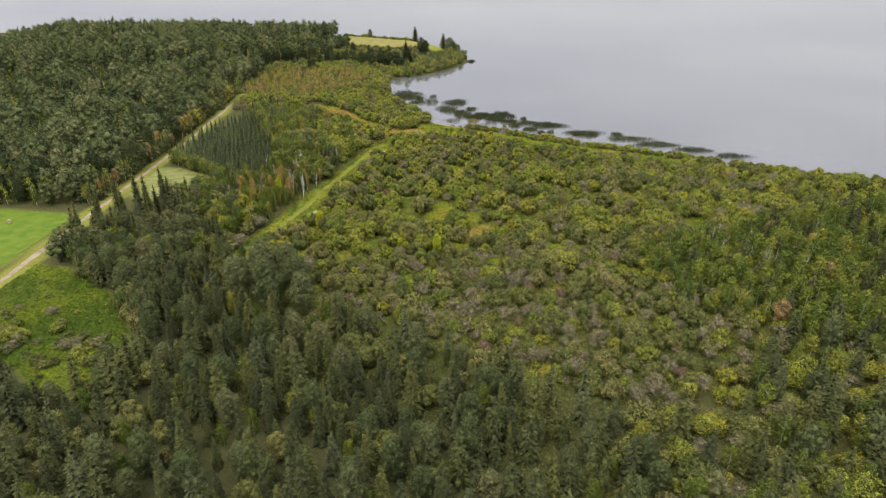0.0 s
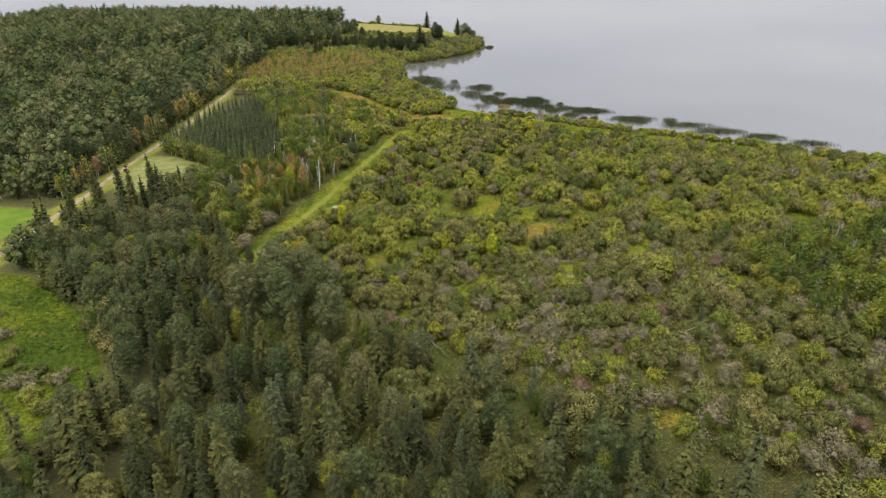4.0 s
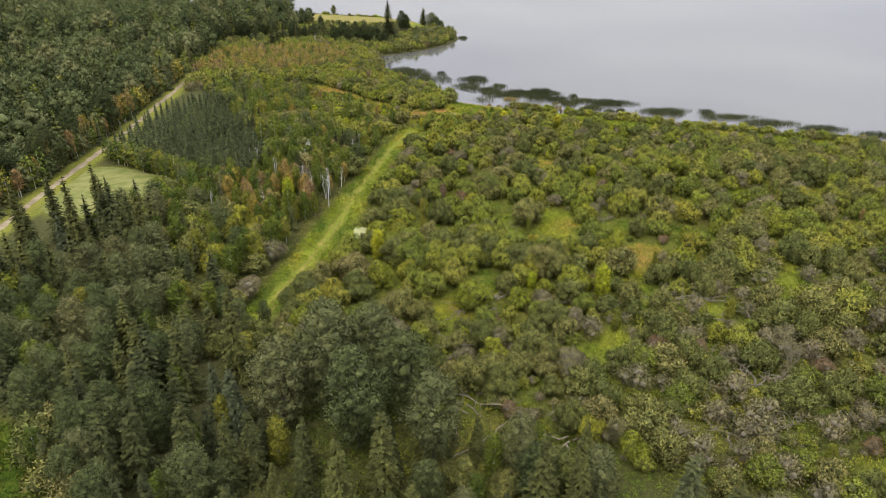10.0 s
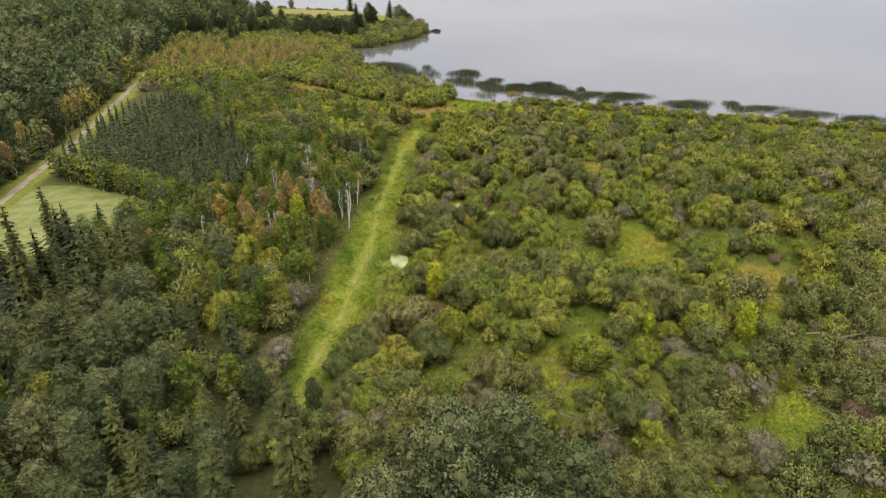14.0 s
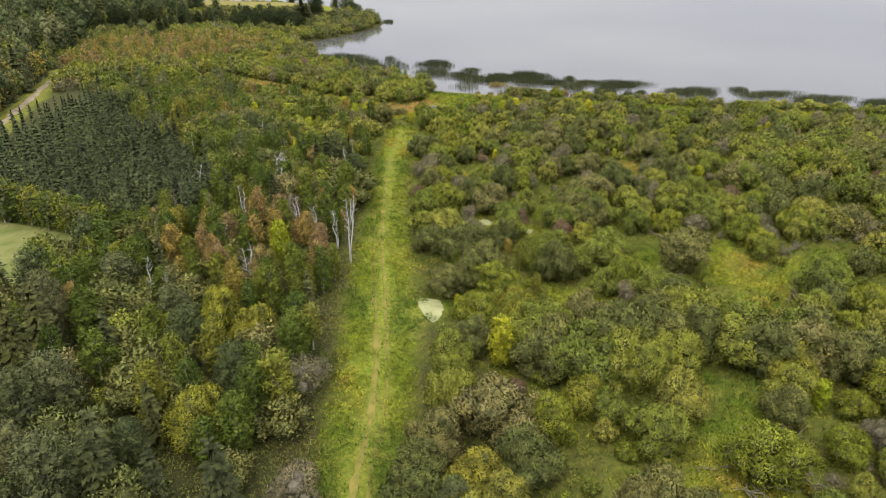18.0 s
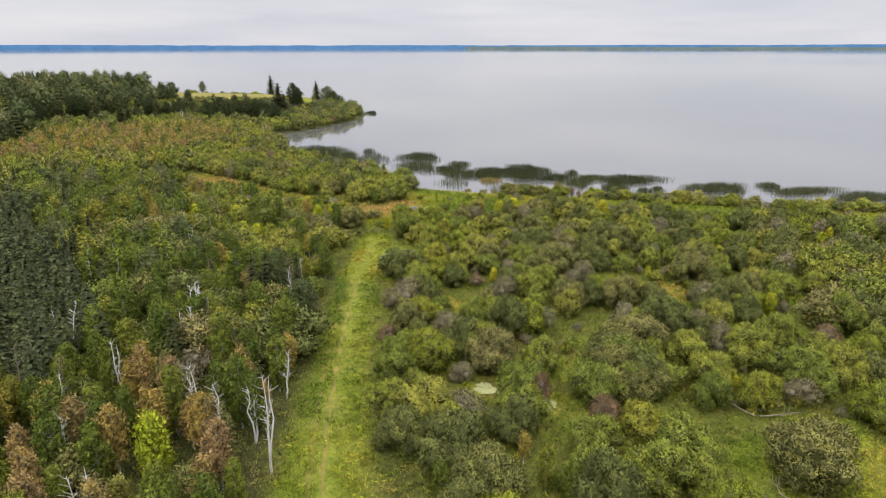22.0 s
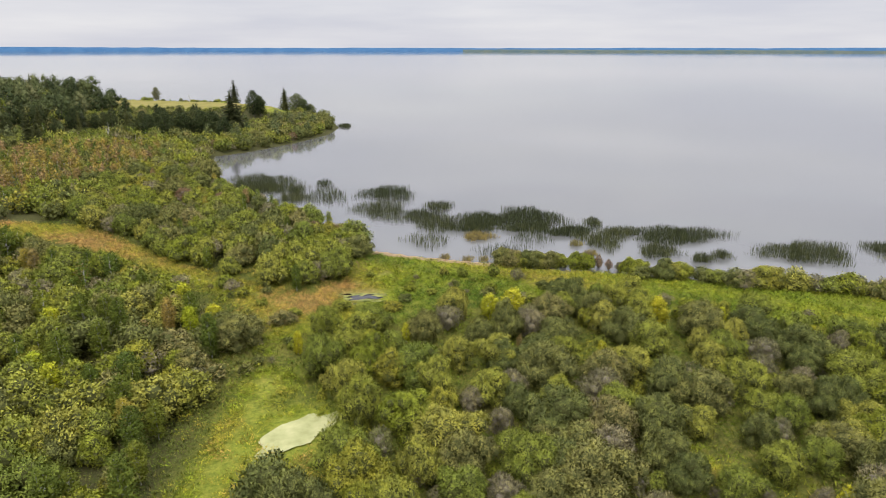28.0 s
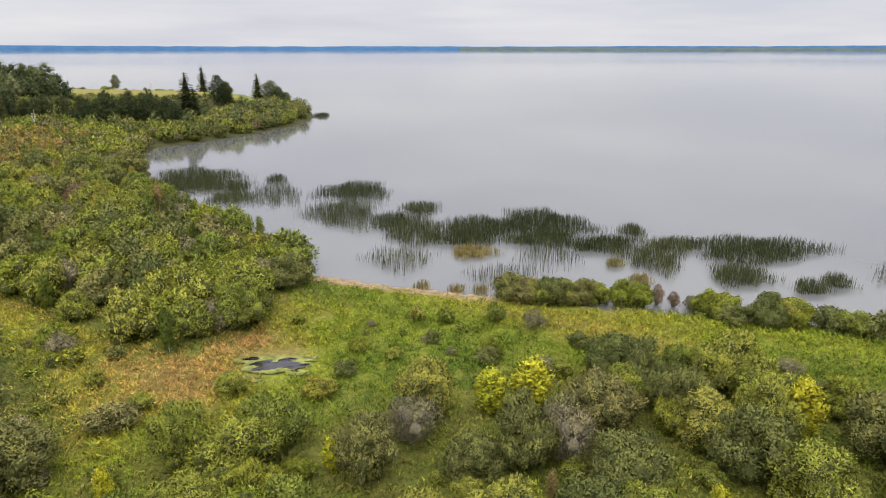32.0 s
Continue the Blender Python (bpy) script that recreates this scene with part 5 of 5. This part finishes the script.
# ================= bulrush beds in the shallows =================
def reed_bed(x, y, wide, deep, count, tall, seed, name="reed_bed", mat=None, label="bed of dark green bulrushes standing in the lake"):
    r = np.random.default_rng(seed)
    a, d = r.uniform(0, 2 * np.pi, count), np.sqrt(r.random(count)) * r.uniform(0.75, 1.15, count)
    drift = 1 + 0.22 * np.sin(a * 3 + seed) + 0.14 * np.sin(a * 7 + seed * 2)
    px, py = np.cos(a) * d * wide * drift, np.sin(a) * d * deep * drift
    h = tall * r.uniform(0.55, 1.1, count) * np.clip(1.15 - d * 0.4, 0.4, 1)
    lean = r.normal(0, 0.09, (count, 2)) * h[:, None] + (0.08, 0.0)
    turn = r.uniform(0, np.pi, count)
    w = 0.02
    s = np.stack([np.cos(turn) * w, np.sin(turn) * w, np.zeros(count)], -1)
    b = np.stack([px, py, np.full(count, -0.6)], -1)
    m = np.stack([px + lean[:, 0] * 0.35, py + lean[:, 1] * 0.35, h * 0.6], -1)
    t = np.stack([px + lean[:, 0], py + lean[:, 1], h], -1)
    v = np.stack([b - s, b + s, m - s, m + s, t], 1).reshape(-1, 3)
    i = np.arange(count)[:, None] * 5
    f = np.concatenate([i + (0, 1, 3), i + (0, 3, 2), i + (2, 3, 4)])
    top = new(name)
    tagged(top, label, "reeds", "reed beds")
    q = new("stem_stand", mesh_of("stem_stand", v, f, mat or M_REED))
    q.parent = top
    tagged(q, kind="stuff")
    top.matrix_basis = pose(x, y, 0)


BEDS = [(-77, 402, 9.5, 12, 1500), (-67, 378, 4.7, 5, 420), (-58, 380, 5.5, 11, 330), (-41, 379, 7.4, 8, 900), (-45, 360, 6.4, 10, 800), (-30, 360, 3.3, 3.7, 300), (-34, 344, 5.8, 7, 700),
        (-22, 344, 6.9, 6, 1000), (-11, 344, 7.6, 8.6, 1300), (-17, 327, 4.3, 4, 120), (2, 336, 1.9, 2.6, 170), (-7, 330, 6.2, 3.1, 650), (-3, 322, 4.2, 6.1, 480), (15, 322, 9.7, 6.0, 1400)]
BEDS += [(5, 312, 3.9, 3.5, 420), (11, 306, 2.2, 1.9, 160), (16, 307, 1.9, 2.0, 130), (34, 305, 9.2, 6.4, 1200), (51, 304, 2.9, 3.7, 260), (56, 296, 11, 3.4, 800), (68, 286, 11, 4.6, 900), (84, 277, 9, 4, 700),
         (-27, 338, 5.5, 3.6, 520), (-15, 335, 6, 3.0, 560), (4, 327, 5, 3, 420), (-74, 392, 9, 6, 900), (-36, 352, 5, 4, 420), (-58, 397, 2.4, 2.1, 120), (-66, 388, 2.5, 3.8, 160), (-40, 548, 3.2, 6, 420), (-39, 330, 5, 5, 160), (-26, 320, 6, 3.5, 110), (100, 268, 8, 4, 500)]
for k, (x, y, wide, deep, count) in enumerate(BEDS):
    reed_bed(x, y, wide * 1.06, deep * 1.06, int(count * 3.2), 1.8, 900 + k)
for k, (x, y, wide, deep) in enumerate([(-58, 345, 3.0, 2.4), (-27.5, 331, 3.6, 3.0), (-9, 321, 1.5, 1.4), (-9, 314, 1.8, 1.4), (-38, 318, 1.2, 1.0), (-34, 316, 1.3, 1.0), (-31, 315, 1.2, 1.0), (-26, 312, 1.3, 1.0), (-88, 398, 4, 6)]):
    reed_bed(x, y, wide, deep, int(110 * wide * deep) + 60, 1.3, 950 + k, "sedge_tussock", M_SEDGE, "tussock of yellowing sedge at the water's edge")

# ================= herbs and grass =================
def tuft(seed, leaves, wide, tall, long, broad):
    r = np.random.default_rng(seed)
    out = Soup()
    a, d = r.uniform(0, 2 * np.pi, leaves), np.sqrt(r.random(leaves)) * wide
    at = np.stack([np.cos(a) * d, np.sin(a) * d, tall * (1 - 0.5 * (d / wide) ** 2) * r.uniform(0.4, 1, leaves)], -1)
    half = leaves // 2
    w = np.stack([np.cos(a), np.sin(a), 0 * a + 1], -1)
    out.add(*cards(r, at[:half], w[:half], long * 1.3, broad * 0.7, 0.6, True), np.repeat(w[:half] * (0.5, 0.5, 1.2), 3, 0))
    out.add(*cards(r, at[half:], w[half:], long, broad, 0.5), np.repeat(w[half:] * (0.5, 0.5, 1.2), 3, 0))
    return out


def dry_spots(x, y):
    """Patches of tan grass and yellow herbs in the carr."""
    out = np.zeros(len(x))
    for cx, cy, cr in DRY:
        out = np.maximum(out, soft(cr - np.hypot(x - cx, y - cy), -2, 2))
    return out


def sow(name, mat, soups, box, count, keep, seed, label, low=0.6, high=1.4):
    r = np.random.default_rng(seed)
    x, y = r.uniform(box[0], box[1], count * 14), r.uniform(box[2], box[3], count * 14)
    ok = keep(x, y, r) & (within(LAND, x, y) > np.where((x > -53) & (x < -18), r.uniform(0.8, 3.4, x.size), 0.6)) & (away(ROAD, x, y) > 2.6) & (away(TRAIL, x, y) > r.uniform(0.3, 1.9, x.size))
    for px, py, pr in POOLS:
        ok &= np.hypot(x - px, y - py) > pr * r.uniform(0.55, 0.9, x.size)
    x, y = x[ok][:count], y[ok][:count]
    s = r.uniform(low, high, len(x))
    tint = np.clip(0.06 * np.sin(x * 1.9 + 2 * np.sin(y * 1.3)) + np.where((x < -100) & (y < 200), 0.02, 0.28) + np.where(x < -100, 0.30, 0.42) * waves(x * 2.3, y * 2.3 + 5) + 0.5 * soft(-x, 50, 66) * soft(y, 284, 300) + 0.34 * dry_spots(x, y) + r.normal(0, 0.10, len(x)), 0, 0.97)
    spots = np.stack([x, y, height(x, y), r.uniform(0, 6.28, len(x)), s, s, tint, r.integers(len(soups), size=len(x))], -1)
    stand(name, soups, mat, spots, label, "grass")


TUFTS = [tuft(960 + k, 26, 0.8, (0.35, 0.5, 0.7, 0.95, 0.6)[k], 0.30, 0.095) for k in range(5)]
sow("meadow_herbs", M_HERB, TUFTS, (-140, 100, 80, 366), 38000, lambda x, y, r: (grassy(x, y) > np.where((x > -80) & (r.random(x.size) < 0.22), -1.0, r.uniform(0.3, 0.8, x.size))) & (away(ROAD, x, y) > 14) & (within(FIELD_HAY, x, y) < 0), 51, "lush meadow grass and herbs")
sow("clearing_herbs", M_HERB, TUFTS, (-166, -95, 50, 200), 8000, lambda x, y, r: (grassy(x, y) > 0.4) & (x > -157) & (within(FIELD_HAY, x, y) < 0), 52, "rough grass and herbs of a clearing")
CLUMPS = [tuft(970 + k, 34, 1.2, 0.5, 0.24, 0.10) for k in range(5)]
sow("undergrowth", M_UNDER, CLUMPS, (-136, 70, 70, 366), 27000, lambda x, y, r: (grassy(x, y) < 0.8) & (y - 0.25 * x > r.uniform(140, 165, x.size)) & ((x > -124) & (y > 146) & (within(PLANTATION, x, y) < 0)) & ((y < 318) | (within(MEADOW, x, y) > -7)), 53, "low green undergrowth between the shrubs")

sow("brush", M_UNDER, CLUMPS, (-84, 60, 66, 175), 11000, lambda x, y, r: (grassy(x, y) < 0.8) & (y - 0.5 * x > 66) & (y - 0.25 * x < r.uniform(140, 165, x.size)), 55, "low olive-brown brush between half-bare shrubs")
sow("wood_undergrowth", M_UNDER, CLUMPS, (-20, 120, -30, 130), 9000, lambda x, y, r: (grassy(x, y) < 0.8) & (y - 0.5 * x < 68) & (y + 1.6 * x > 40), 54, "low green undergrowth under the trees")

# ================= small things =================
def hay_bale(x, y, turn):
    bm = bmesh.new()
    bmesh.ops.create_cone(bm, cap_ends=True, segments=18, radius1=0.75, radius2=0.75, depth=1.3)
    bmesh.ops.bevel(bm, geom=[e for e in bm.edges if e.calc_face_angle(0) > 1], offset=0.12, segments=2, affect="EDGES")
    me = bpy.data.meshes.new("hay_bale")
    bm.to_mesh(me)
    bm.free()
    me.materials.append(M_HAY)
    ob = tagged(new("hay_bale", me), "round bale of pale hay on the green field", "hay bale")
    ob.matrix_basis = pose(x, y, on_ground(x, y) + 0.8, 90, 0, turn)


hay_bale(-190, 162, 30)


def boulder(x, y, size, seed):
    r = np.random.default_rng(seed)
    v, f = ICO[1]
    v = v * (1 + r.normal(0, 0.1, (len(v), 1))) * (size, size * 0.8, size * 0.6)
    ob = tagged(new("boulder", mesh_of("boulder", v, f, M_STONE, True)), "grey boulder lying at the shore", "boulder", "shore boulders")
    ob.matrix_basis = pose(x, y, on_ground(x, y) + size * 0.2, 0, 0, seed * 31)


for k, (x, y, size) in enumerate([(10, 289.5, 0.6), (13.5, 288.4, 0.7), (16, 287.5, 0.5), (28, 280.5, 0.6), (-4, 298.8, 0.4)]):
    boulder(x, y, size, 980 + k)
